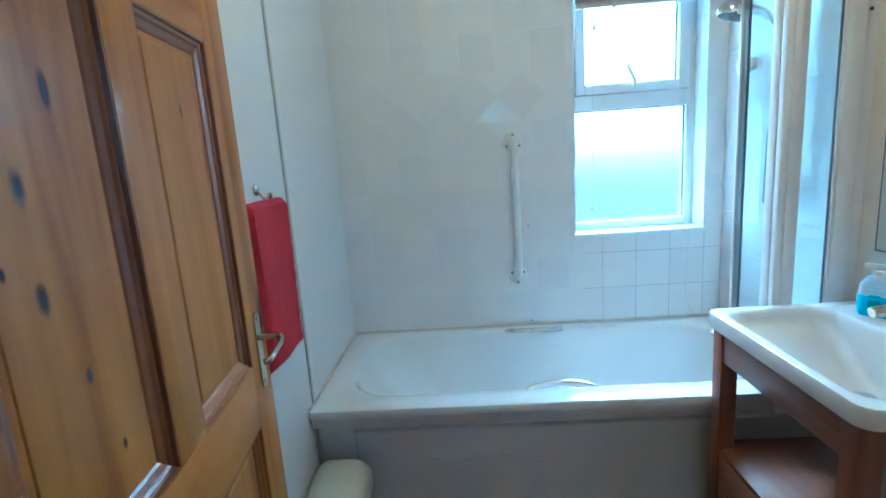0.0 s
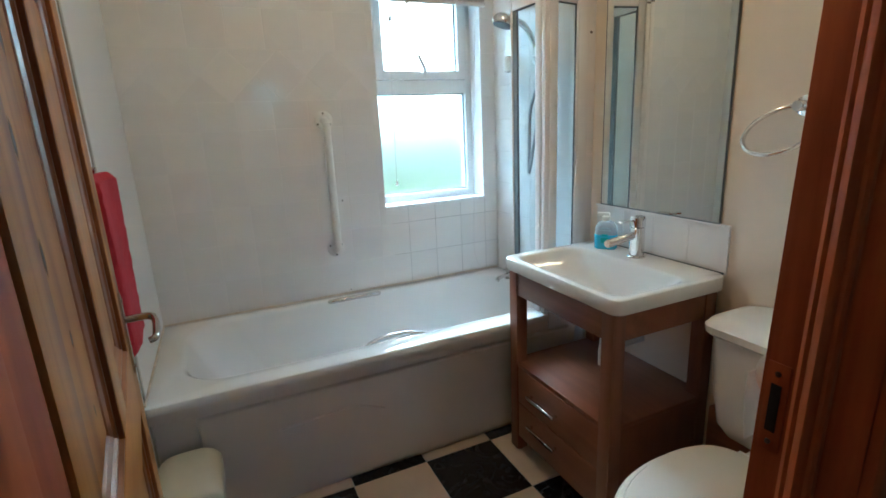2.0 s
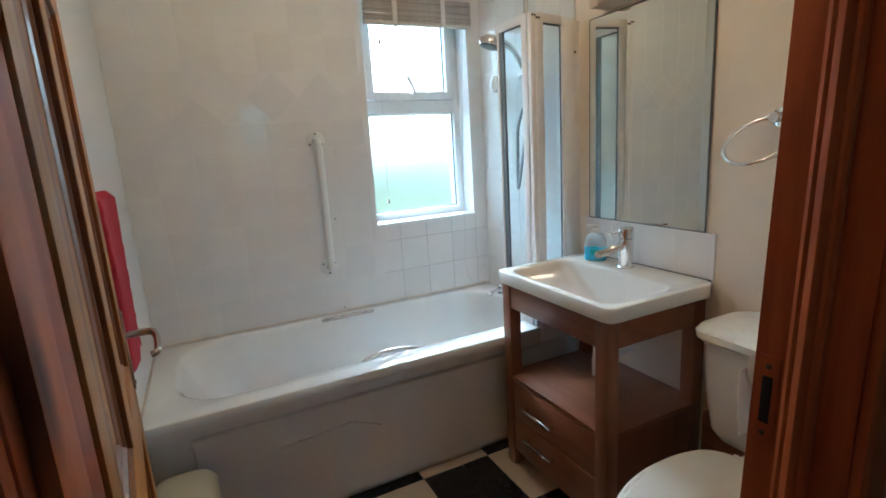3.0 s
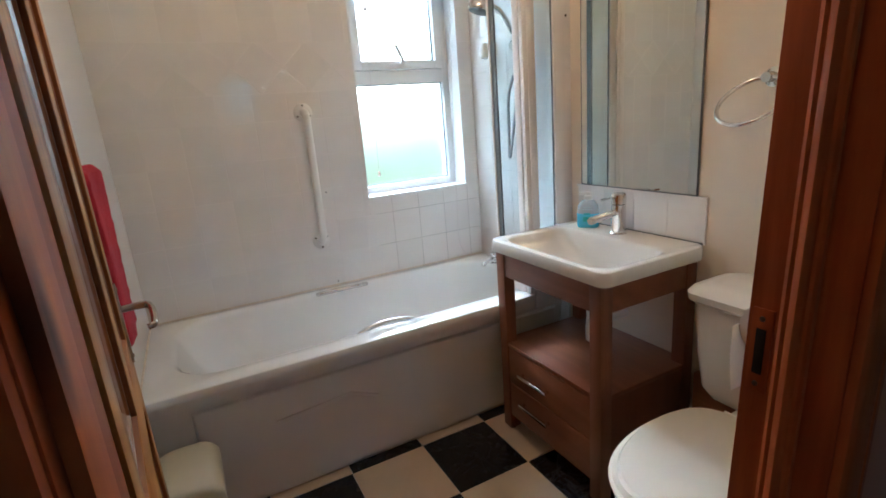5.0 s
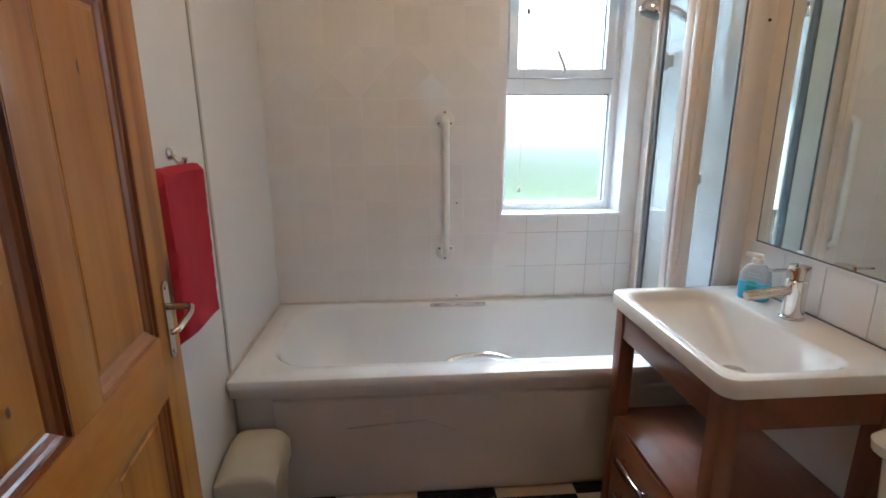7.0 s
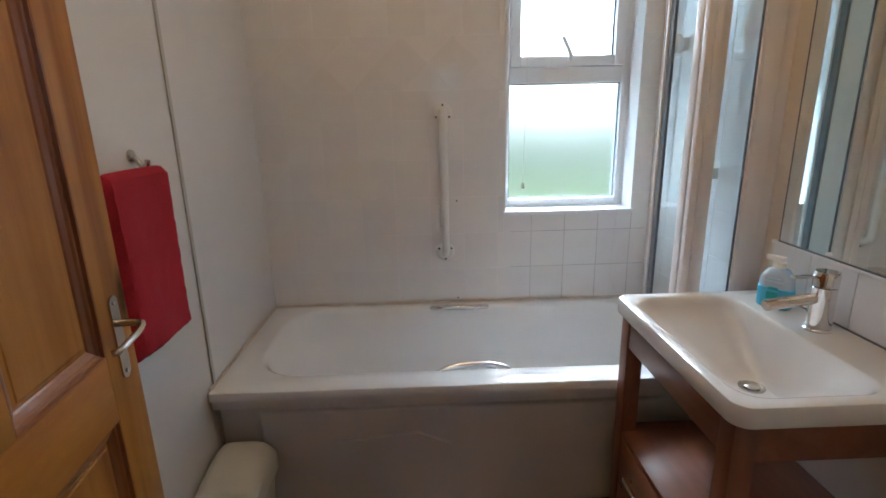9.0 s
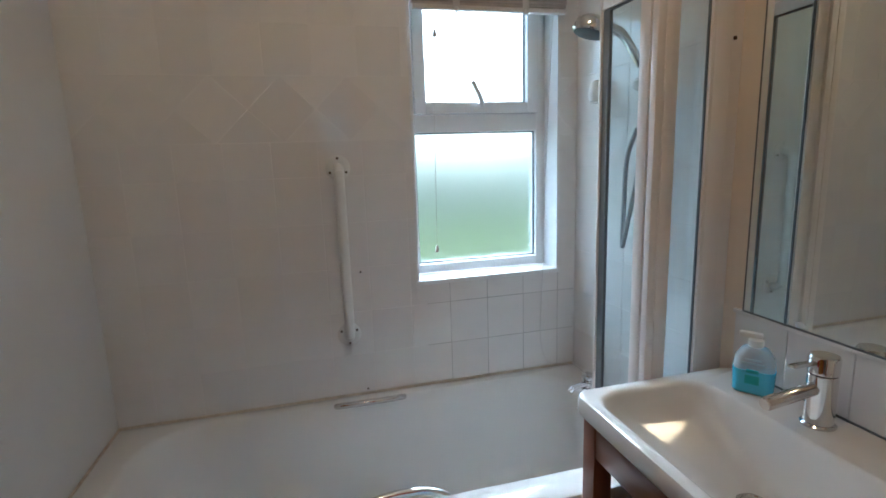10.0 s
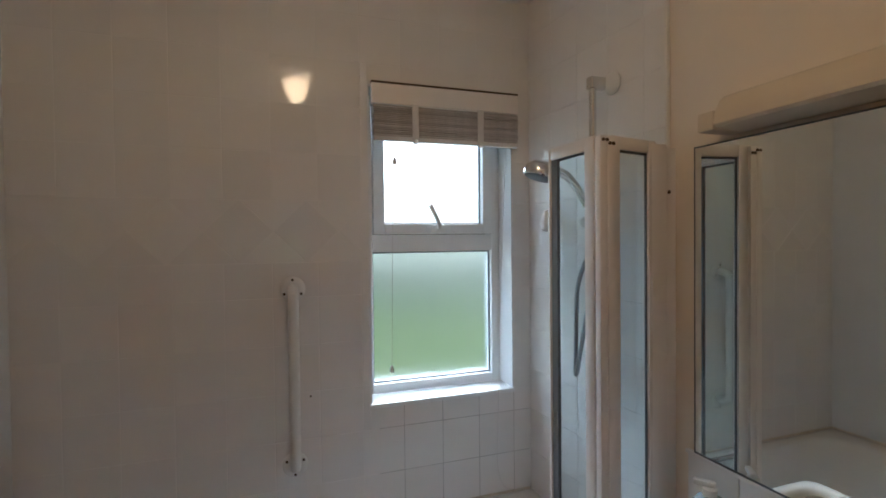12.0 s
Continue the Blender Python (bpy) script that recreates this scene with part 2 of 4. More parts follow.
def part(name, bm, material, parent=None, label="", smooth=True):
    ob = new(name, mesh_of(name, bm, material, smooth))
    if parent:
        ob.parent = parent
        if parent.type == "EMPTY" and parent.name not in LOCAL:
            ob.matrix_parent_inverse = parent.matrix_basis.inverted()
    if label:
        ob["label"] = label
    return ob


def single(name, bm, material, label, category, kind="", group="", smooth=True):
    return tagged(part(name, bm, material, None, "", smooth), label, category, group, kind)


def put_box(bm, x0, x1, y0, y1, z0, z1, bevel=0.0, seg=2, m=None):
    plane = bm.faces.layers.int.get("plane") or bm.faces.layers.int.new("plane")
    made = bmesh.ops.create_cube(bm, size=1.0)["verts"]
    t = Matrix.Translation(((x0 + x1) / 2, (y0 + y1) / 2, (z0 + z1) / 2)) @ Matrix.Diagonal((abs(x1 - x0), abs(y1 - y0), abs(z1 - z0), 1))
    bmesh.ops.transform(bm, matrix=t, verts=made)
    if bevel:
        edges = list({e for v in made for e in v.link_edges})
        out = bmesh.ops.bevel(bm, geom=edges, offset=bevel, segments=seg, affect="EDGES", profile=0.6)
        made = list({v for f in out["faces"] for v in f.verts} | {v for v in made if v.is_valid})
    for f in {f for v in made for f in v.link_faces}:
        f.normal_update()
        f[plane] = int(max(abs(c) for c in f.normal) > 0.9995)
    if m:
        bmesh.ops.transform(bm, matrix=m, verts=made)
    return bm


def box(x0, x1, y0, y1, z0, z1, bevel=0.0, seg=2, m=None):
    return put_box(bmesh.new(), x0, x1, y0, y1, z0, z1, bevel, seg, m)


def boxes(*items, bevel=0.0):
    bm = bmesh.new()
    for it in items:
        put_box(bm, *it, bevel=bevel)
    return bm


def loft(bm, loops, first=True, last=True, closed=True):
    rows = [[bm.verts.new(p) for p in loop] for loop in loops]
    for a, b in zip(rows, rows[1:]):
        k = len(a)
        for i in range(k if closed else k - 1):
            j = (i + 1) % k
            bm.faces.new((a[i], a[j], b[j], b[i]))
    if first:
        bm.faces.new(rows[0])
    if last:
        bm.faces.new(rows[-1])
    return bm


def rrect(x0, x1, y0, y1, r, z, n=6):
    """A rounded rectangle in a level plane."""
    r = min(r, (x1 - x0) / 2 - 1e-4, (y1 - y0) / 2 - 1e-4)
    pts = []
    for cx, cy, a0 in ((x1 - r, y1 - r, 0), (x0 + r, y1 - r, 90), (x0 + r, y0 + r, 180), (x1 - r, y0 + r, 270)):
        for i in range(n + 1):
            a = radians(a0 + 90 * i / n)
            pts.append((cx + r * math.cos(a), cy + r * math.sin(a), z))
    return pts


def egg(cx, cy, front, back, half, z, n=48, power=2.0):
    pts = []
    for i in range(n):
        a = 2 * math.pi * i / n
        c, s = math.cos(a), math.sin(a)
        p = power + 1.2 if c > 0 else power
        pts.append((cx + (back if c > 0 else front) * math.copysign(abs(c) ** (2 / p), c), cy + half * math.copysign(abs(s) ** (2 / p), s), z))
    return pts


def ring_frames(points):
    pts = [Vector(p) for p in points]
    ups = []
    for i, p in enumerate(pts):
        d = (pts[min(i + 1, len(pts) - 1)] - pts[max(i - 1, 0)]).normalized()
        ups.append(d)
    side = ups[0].orthogonal().normalized()
    out = []
    for p, d in zip(pts, ups):
        side = (side - d * side.dot(d)).normalized()
        out.append((p, side, d.cross(side)))
    return out


def tube(bm, points, radius, n=12, caps=True):
    """A round bar swept along points; radius is one number or one for each point."""
    rs = radius if isinstance(radius, (list, tuple)) else [radius] * len(points)
    loops = [[p + (u * math.cos(2 * math.pi * k / n) + w * math.sin(2 * math.pi * k / n)) * r for k in range(n)] for (p, u, w), r in zip(ring_frames(points), rs)]
    return loft(bm, loops, caps, caps)


def arc(points, steps=6):
    """A smooth curve through points."""
    p = [Vector(q) for q in points]
    p = [p[0] * 2 - p[1]] + p + [p[-1] * 2 - p[-2]]
    out = []
    for i in range(1, len(p) - 2):
        for k in range(steps):
            t = k / steps
            out.append(0.5 * (2 * p[i] + (p[i + 1] - p[i - 1]) * t + (2 * p[i - 1] - 5 * p[i] + 4 * p[i + 1] - p[i + 2]) * t * t + (3 * p[i] - p[i - 1] - 3 * p[i + 1] + p[i + 2]) * t ** 3))
    return out + [p[-2]]


def lathe(bm, profile, at=(0, 0, 0), axis=(0, 0, 1), n=24, caps=True):
    """A turned shape: profile rows of radius and height along the axis."""
    q = Vector((0, 0, 1)).rotation_difference(Vector(axis)).to_matrix()
    loops = [[Vector(at) + q @ Vector((r * math.cos(2 * math.pi * k / n), r * math.sin(2 * math.pi * k / n), h)) for k in range(n)] for r, h in profile]
    return loft(bm, loops, caps, caps)


def minus(rect, hole):
    """A rectangle less a hole, as rectangles."""
    a0, a1, b0, b1 = rect
    h0, h1, k0, k1 = hole
    if a1 <= h0 or a0 >= h1 or b1 <= k0 or b0 >= k1:
        return [rect]
    out = []
    if a0 < h0:
        out.append((a0, h0, b0, b1))
    if a1 > h1:
        out.append((h1, a1, b0, b1))
    lo, hi = max(a0, h0), min(a1, h1)
    if b0 < k0:
        out.append((lo, hi, b0, k0))
    if b1 > k1:
        out.append((lo, hi, k1, b1))
    return out


# ---- setting: rooms ----
XL, XR, YB, YD0, YD1, ZC = -0.55, 1.15, 2.305, 0.285, 0.41, 2.42
WX0, WX1, WZ0, WZ1 = 0.468, 1.025, 0.935, 2.06  # window opening
DX0, DX1, DZ = -0.44, 0.455, 2.03  # rough door opening


def structure(name, bm, material, label, category, smooth=False):
    return tagged(part(name, bm, material, None, "", smooth), label, category, "", "structure")


wall_north = structure("wall_north", boxes((-0.9, WX0, YB + 0.0007, 2.56, -0.3, 2.7), (WX1, 1.5, YB + 0.0007, 2.56, -0.3, 2.7), (WX0, WX1, YB + 0.0007, 2.56, -0.3, WZ0), (WX0, WX1, YB + 0.0007, 2.56, WZ1, 2.7)), M_GROUT, "white square tiled wall behind the bath with a window opening", "wall")
wall_west = structure("wall_west", box(-0.9, XL, YD1, YB + 0.0007, -0.3, 2.7), M_PANEL, "plain white wall beside the bath", "wall")
wall_east = structure("wall_east", box(XR, 1.5, YD1, 1.645, -0.3, 2.7), M_PAINT, "cream painted wall behind the basin and toilet", "wall")
EAST_M = Matrix.Translation((1.138, 1.645, 0)) @ Matrix.Rotation(radians(3.6), 4, "Z")  # tiled end wall, slightly out of square
wall_end = structure("wall_shower_end", box(0.0014, 0.4, 0, 0.72, -0.3, 2.7, m=EAST_M), M_GROUT, "white tiled wall at the tap end of the bath", "wall")
wall_south = structure("wall_south", boxes((-2.2, DX0, YD0, YD1, -0.3, 2.7), (DX1, 2.2, YD0, YD1, -0.3, 2.7), (DX0, DX1, YD0, YD1, DZ, 2.7)), M_HALL, "red-brown painted wall with the bathroom doorway", "wall")
lining = structure("wall_south_lining", boxes((XL, DX0 - 0.05, YD1, YD1 + 0.004, 0, ZC), (DX1 + 0.05, XR, YD1, YD1 + 0.004, 0, ZC), (DX0 - 0.05, DX1 + 0.05, YD1, YD1 + 0.004, DZ + 0.05, ZC)), M_PAINT, "cream painted inner face of the doorway wall", "wall")
floor = structure("floor", box(XL, XR, YD1, YB, -0.2, -0.004), M_GROUT, "black and cream chequered floor of the bathroom", "floor")
ceiling = structure("ceiling", box(-0.9, 1.5, YD1, 2.56, ZC, ZC + 0.15), M_CEIL, "plain white bathroom ceiling", "ceiling")
hall_floor = structure("hall_floor", box(-2.2, 2.2, -1.4, YD1, -0.2, -0.002), M_CARPET, "beige carpeted hall floor", "floor")
hall_ceiling = structure("hall_ceiling", box(-2.2, 2.2, -1.4, YD0, ZC, ZC + 0.15), M_CEIL, "plain white hall ceiling", "ceiling")
# Unseen hall walls, kept pale so they bounce fill light through the doorway.
structure("hall_wall_west", box(-2.35, -2.2, -1.4, YD1, -0.3, 2.7), M_PAINT, "unseen pale hall wall", "wall")
structure("hall_wall_east", box(2.2, 2.35, -1.4, YD1, -0.3, 2.7), M_PAINT, "unseen pale hall wall", "wall")
HX0, HX1, HZ0, HZ1 = 0.20, 0.56, 1.24, 1.90  # hall window
structure("hall_wall_south", boxes((-2.35, HX0, -1.55, -1.4, -0.3, 2.7), (HX1, 2.35, -1.55, -1.4, -0.3, 2.7), (HX0, HX1, -1.55, -1.4, -0.3, HZ0), (HX0, HX1, -1.55, -1.4, HZ1, 2.7)), M_PAINT, "hall wall with a small window", "wall")
window_2 = tagged(new("window_2"), "small white framed clear window in the hall", "window", "", "structure")
part("window_frame", boxes((HX0, HX0 + 0.04, -1.52, -1.46, HZ0, HZ1), (HX1 - 0.04, HX1, -1.52, -1.46, HZ0, HZ1), (HX0 + 0.04, HX1 - 0.04, -1.52, -1.46, HZ0, HZ0 + 0.04), (HX0 + 0.04, HX1 - 0.04, -1.52, -1.46, HZ1 - 0.04, HZ1), bevel=0.003), M_UPVC, window_2)
hall_pane = part("pane", box(HX0 + 0.04, HX1 - 0.04, -1.492, -1.488, HZ0 + 0.04, HZ1 - 0.04), M_GLASS, window_2, "", False)
hall_pane.visible_shadow = False
ground = structure("ground", box(-900, 900, -900, 900, -0.6, -0.35), M_GRASS, "green lawn outside the window", "ground")
bm = bmesh.new()
rh = random.Random(21)
hedge_rows = []
for i in range(61):
    hx = -30 + i
    top, mid = 2.3 + rh.uniform(-0.25, 0.3), rh.uniform(-0.3, 0.3)
    hedge_rows.append([(hx, 17.0 + mid, -0.36), (hx, 16.6 + mid, 0.6), (hx, 16.8 + mid, top - 0.4), (hx, 17.4 + mid, top), (hx, 18.4, top - 0.2), (hx, 18.8, -0.36)])
loft(bm, hedge_rows)
structure("backdrop", bm, surface("hedge_leaves", (0.085, 0.112, 0.028), 0.9, vary=0.35, big=1.2, fine=14, bump=0.8), "green hedge at the far end of the lawn", "hedge", True)
structure("joint_trim", box(XL, XL + 0.006, 1.638, 1.652, 0.0, ZC, 0.002), M_STRIP, "thin grey joint strip down the white wall", "trim")
structure("wall_sheet", box(XL, XL + 0.003, 1.652, YB, 0.5, ZC), M_PANEL, "white smooth wall sheet above the bath end", "wall")

# ---- door frame ----
frame_thing = tagged(new("door_frame"), "red-brown stained pine door frame with moulded stop", "door frame", "", "structure")


def jamb(name, xa, xb):  # one upright of the lining
    return part(name, box(min(xa, xb), max(xa, xb), YD0, YD1 + 0.002, 0, DZ - 0.03, 0.002), M_FRAME, frame_thing)


JL, JR = -0.375, 0.379
jamb_l, jamb_r = jamb("jamb", DX0, JL), jamb("jamb", 0.50, JR)
part("jamb_head", box(DX0, DX1, YD0, YD1 + 0.002, DZ - 0.03, DZ), wood("frame_head", (0.06, 0.013, 0.004), (0.20, 0.058, 0.016), (0.29, 0.095, 0.028), "X", coat=0.35), frame_thing)


def moulded_stop(x, s):
    """A door stop with a stepped ogee on the room side; s points into the opening."""
    prof = [(0.0, 0.369), (0.005, 0.369), (0.008, 0.363), (0.0065, 0.358), (0.010, 0.354), (0.0125, 0.347), (0.0105, 0.341), (0.0065, 0.338), (0.008, 0.332), (0.006, 0.328), (0.0, 0.327)]
    bm = bmesh.new()
    loft(bm, [[(x + s * a, b, z) for a, b in prof] for z in (0.0, DZ - 0.032)])
    return part("stop", bm, M_FRAME, frame_thing)


part("stop", box(JL, JL + 0.010, 0.300, 0.345, 0, DZ - 0.032, 0.003), M_FRAME, frame_thing)
moulded_stop(JR, -1)


def casing(x, s):
    """A moulded architrave on the hall side, from the opening outwards."""
    prof = [(-0.004, 0.0), (-0.004, 0.012), (0.0, 0.016), (0.004, 0.017), (0.030, 0.019), (0.036, 0.016), (0.039, 0.019), (0.048, 0.018), (0.052, 0.013), (0.053, 0.0)]
    bm = bmesh.new()
    loft(bm, [[(x + s * a, YD0 - b, z) for a, b in prof] for z in (0.0, DZ + 0.05)])
    return part("architrave", bm, M_FRAME, frame_thing)


casing(JL - 0.006, -1)
casing(JR + 0.006, 1)
part("architrave_head", box(JL - 0.08, JR + 0.08, YD0 - 0.018, YD0, DZ - 0.02, DZ + 0.05, 0.004), M_FRAME, frame_thing)
strike = part("strike_plate", box(JR - 0.0015, JR + 0.001, 0.376, 0.406, 0.866, 0.992, 0.0006), M_FRAME, frame_thing, "recessed strike plate painted over red brown")
part("keep_hole", box(JR - 0.0026, JR, 0.384, 0.398, 0.893, 0.962, 0.001), M_DARK, strike)
for zz in (0.878, 0.977):
    part("screw", lathe(bmesh.new(), [(0.004, 0), (0.004, 0.002), (0.002, 0.0028)], (JR - 0.001, 0.391, zz), (-1, 0, 0), 10), M_IRON, strike)

# ---- door ----
LEAN = Matrix(((1, 0, 0.055, -0.055 * 0.80), (0, 1, 0, 0), (0, 0, 1, 0), (0, 0, 0, 1)))  # the latch side leans out of plumb
for ob in frame_thing.children_recursive:
    if min(v.co.x for v in ob.data.vertices) > 0.3:
        ob.data.transform(LEAN)

DOOR_M = pose(-0.4157, 0.4249, 0, 0, 0, 97.0)
door = thing("door_1", "open varnished pine six panel door with lever handle", "door", matrix=DOOR_M, kind="structure")
DW, DT = 0.752, 0.042
VX = (0.068, 0.320, 0.405, 0.648)
RZ = (0.22, 0.80, 0.928, 1.556, 1.66, 1.86)
for x0, x1 in ((-0.010, VX[0]), (VX[3], DW)):
    part("stile", box(x0, x1, -DT, 0, 0.012, 1.985, 0.002), M_PINE, door)
for z0, z1 in ((RZ[0], RZ[1]), (RZ[2], RZ[3]), (RZ[4], RZ[5])):
    part("muntin", box(VX[1], VX[2], -DT, 0, z0, z1, 0.0015), M_PINE, door)
for z0, z1 in ((0.012, RZ[0]), (RZ[1], RZ[2]), (RZ[3], RZ[4]), (RZ[5], 1.985)):
    part("rail", box(VX[0], VX[3], -DT, 0, z0, z1, 0.0015), M_PINE_X, door)


def door_panel(x0, x1, z0, z1):
    def loop(inset, y):
        return [(x0 + inset, y, z0 + inset), (x1 - inset, y, z0 + inset), (x1 - inset, y, z1 - inset), (x0 + inset, y, z1 - inset)]
    for side, base in ((1, -DT), (-1, 0)):
        steps = [(0.0, 0.001), (0.003, 0.001), (0.005, 0.007), (0.010, 0.0075), (0.014, 0.011), (0.024, 0.014), (0.028, 0.0165)]
        bm = bmesh.new()
        rows = [loop(i, base + side * d) for i, d in steps]
        loft(bm, rows, False, False)
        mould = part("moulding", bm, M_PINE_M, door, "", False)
        # Level lengths take the somewhat lighter cross-grain tone.
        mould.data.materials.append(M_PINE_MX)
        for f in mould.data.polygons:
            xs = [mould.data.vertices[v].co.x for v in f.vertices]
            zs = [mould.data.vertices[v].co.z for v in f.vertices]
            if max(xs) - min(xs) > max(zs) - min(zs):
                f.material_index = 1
        bm = bmesh.new()
        loft(bm, [loop(0.026, base + side * 0.0165), loop(0.036, base + side * 0.016), loop(0.038, base + side * 0.0145), loop(0.046, base + side * 0.0142)], False, True)
        part("panel", bm, M_PINE, door, "", False)


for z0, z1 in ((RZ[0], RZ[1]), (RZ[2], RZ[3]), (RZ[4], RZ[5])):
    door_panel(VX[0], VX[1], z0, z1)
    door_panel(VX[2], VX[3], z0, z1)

knot_bm = bmesh.new()
loft(knot_bm, [[(s * math.cos(k * math.pi / 12), -d, s * math.sin(k * math.pi / 12)) for k in range(24)] for s, d in ((1.0, 0.0), (0.6, 0.0003), (0.2, 0.0004))], False, True)
knot_mesh = mesh_of("knot", knot_bm, M_KNOT)
for kx, kz, kw, kh in ((0.222, 1.417, 0.012, 0.033), (0.160, 1.323, 0.014, 0.030), (0.160, 1.216, 0.013, 0.028), (0.098, 1.384, 0.008, 0.017), (0.200, 1.121, 0.008, 0.016), (0.235, 1.02, 0.006, 0.012), (0.535, 1.425, 0.005, 0.018), (0.430, 1.122, 0.005, 0.014), (0.12, 1.25, 0.007, 0.012)):
    knot = new("knot", knot_mesh)
    knot.parent = door
    knot.matrix_basis = Matrix.Translation((kx, -DT + 0.0139, kz)) @ Matrix.Diagonal((kw, 1, kh, 1))
    knot["label"] = "dark grey brown knot"

for side, yy in ((-1, -DT), (1, 0.0)):
    hx = 0.700
    bm = bmesh.new()
    loft(bm, [[(x, yy + side * d, z) for x, z, _ in rrect(hx - 0.015, hx + 0.015, 0.862, 1.03, 0.014, 0)] for d in (0.0, 0.004)])
    plate = part("handle_plate", bm, M_STEEL, door, "worn nickel backplate")
    part("handle", tube(bmesh.new(), arc([(hx, yy, 0.975), (hx, yy + side * 0.03, 0.975), (hx - 0.006, yy + side * 0.048, 0.974), (hx - 0.03, yy + side * 0.054, 0.970), (hx - 0.075, yy + side * 0.053, 0.966), (hx - 0.102, yy + side * 0.05, 0.962), (hx - 0.106, yy + side * 0.040, 0.960)], 5), [0.0075] * 12 + [0.0062] * 19, 12), M_STEEL, door, "worn nickel lever")
    for zz in (0.876, 1.016):
        part("screw", lathe(bmesh.new(), [(0.004, 0), (0.004, 0.002)], (hx, yy + side * 0.004, zz), (0, side, 0), 10), M_CHROME, plate)
for zz in (0.25, 1.0, 1.75):
    part("hinge", tube(bmesh.new(), [(0.0, 0.004, zz - 0.04), (0.0, 0.004, zz + 0.04)], 0.006, 10), M_STEEL, door)

# ---- window ----
window = tagged(new("window_1"), "white plastic window with frosted panes and top-hung upper sash", "window", "", "structure")
FY0, FY1 = 2.415, 2.475
part("reveal", boxes((WX0, WX0 + 0.006, YB, FY0, WZ0, WZ1), (WX1 - 0.006, WX1, YB, FY0, WZ0, WZ1), (WX0, WX1, YB, FY0, WZ1 - 0.006, WZ1)), M_UPVC, window, "", False)
part("window_sill", box(WX0 - 0.002, WX1 + 0.002, YB - 0.006, FY0, WZ0 - 0.004, WZ0 + 0.012, 0.003), M_UPVC, window)
FX0, FX1 = WX0 + 0.006, WX1 - 0.002
PZ = 1.475  # top of the lower pane
wf = part("window_frame", boxes((FX0, 0.503, FY0, FY1, WZ0 + 0.012, WZ1 - 0.006), (0.985, FX1, FY0, FY1, WZ0 + 0.012, WZ1 - 0.006), (0.503, 0.985, FY0, FY1, WZ0 + 0.012, 0.982), (0.503, 0.985, FY0, FY1, PZ, 1.54), (0.503, 0.985, FY0, FY1, WZ1 - 0.04, WZ1 - 0.006), bevel=0.003), M_UPVC, window)
sash = part("sash", boxes((0.506, 0.548, FY0 - 0.012, FY1 - 0.01, 1.542, WZ1 - 0.042), (0.945, 0.99, FY0 - 0.012, FY1 - 0.01, 1.542, WZ1 - 0.042), (0.548, 0.945, FY0 - 0.012, FY1 - 0.01, 1.542, 1.582), (0.548, 0.945, FY0 - 0.012, FY1 - 0.01, WZ1 - 0.085, WZ1 - 0.042), bevel=0.004), M_UPVC, window)
for nm, a0, a1, c0, c1, par in (("pane", 0.501, 0.987, 0.98, PZ + 0.002, window), ("pane", 0.546, 0.947, 1.58, WZ1 - 0.083, window)):
    pane = part(nm, box(a0, a1, FY0 + 0.028, FY0 + 0.034, c0, c1), M_FROST, par, "frosted glass", False)
    pane.visible_shadow = False
for a0, a1, c0, c1, yy in ((0.503, 0.985, 0.982, PZ, FY0 + 0.020), (0.548, 0.945, 1.582, WZ1 - 0.085, FY0 + 0.016)):
    g = 0.005
    part("gasket", boxes((a0, a0 + g, yy, yy + 0.006, c0, c1), (a1 - g, a1, yy, yy + 0.006, c0, c1), (a0, a1, yy, yy + 0.006, c0, c0 + g), (a0, a1, yy, yy + 0.006, c1 - g, c1)), M_GASKET, window, "", False)
latch = part("latch_base", boxes((0.728, 0.784, FY0 - 0.018, FY0 - 0.012, 1.547, 1.562), (0.742, 0.770, FY0 - 0.024, FY0 - 0.018, 1.550, 1.574), bevel=0.002), M_WPLAST, window)
part("latch_lever", tube(bmesh.new(), arc([(0.756, FY0 - 0.026, 1.565), (0.748, FY0 - 0.038, 1.592), (0.728, FY0 - 0.046, 1.625), (0.714, FY0 - 0.05, 1.652)], 4), 0.0085, 10), M_WPLAST, latch)
structure("window_outer_sill", box(WX0, WX1, 2.47, 2.62, 0.90, 0.935, 0.004), M_UPVC, "white outer window sill", "window sill")

# ---- slatted blind ----
blind = thing("window_blind", "pale grey slatted wooden blind raised at the window top", "blind", (0.755, YB, 1.88))
part("headrail", box(0.480, 1.040, YB - 0.022, YB, 1.992, 2.062, 0.003), M_SCREEN, blind, "cream painted headrail")
part("headrail_top", box(0.480, 1.040, YB - 0.024, YB, 2.063, 2.068, 0.001), M_IRON, blind, "dark brown top edge")
rnd = random.Random(4)
slat_mesh = mesh_of("slat", box(-0.275, 0.275, -0.005, 0.005, -0.0028, 0.0028, 0.0015, 1), M_BLIND)
for k in range(19):
    for layer in range(2):
        ob = new("slat", slat_mesh)
        ob.parent = blind
        ob.matrix_parent_inverse = blind.matrix_basis.inverted()
        ob.matrix_basis = pose(0.7605 + rnd.uniform(-0.002, 0.002), YB - 0.012 - 0.013 * layer + rnd.uniform(-0.003, 0.002), 1.986 - k * 0.0062 - layer * 0.003, rnd.uniform(-6, 6), rnd.uniform(-0.35, 0.35), 0)
for x in (0.632, 0.880):
    part("tape", box(x - 0.012, x + 0.012, YB - 0.036, YB - 0.033, 1.872, 1.992, 0.001), M_TAPE, blind)
    part("cord_knob", lathe(bmesh.new(), [(0.004, 0), (0.009, 0.004), (0.009, 0.012), (0.003, 0.02)], (x, YB - 0.036, 1.852), n=10), M_WPLAST, blind)
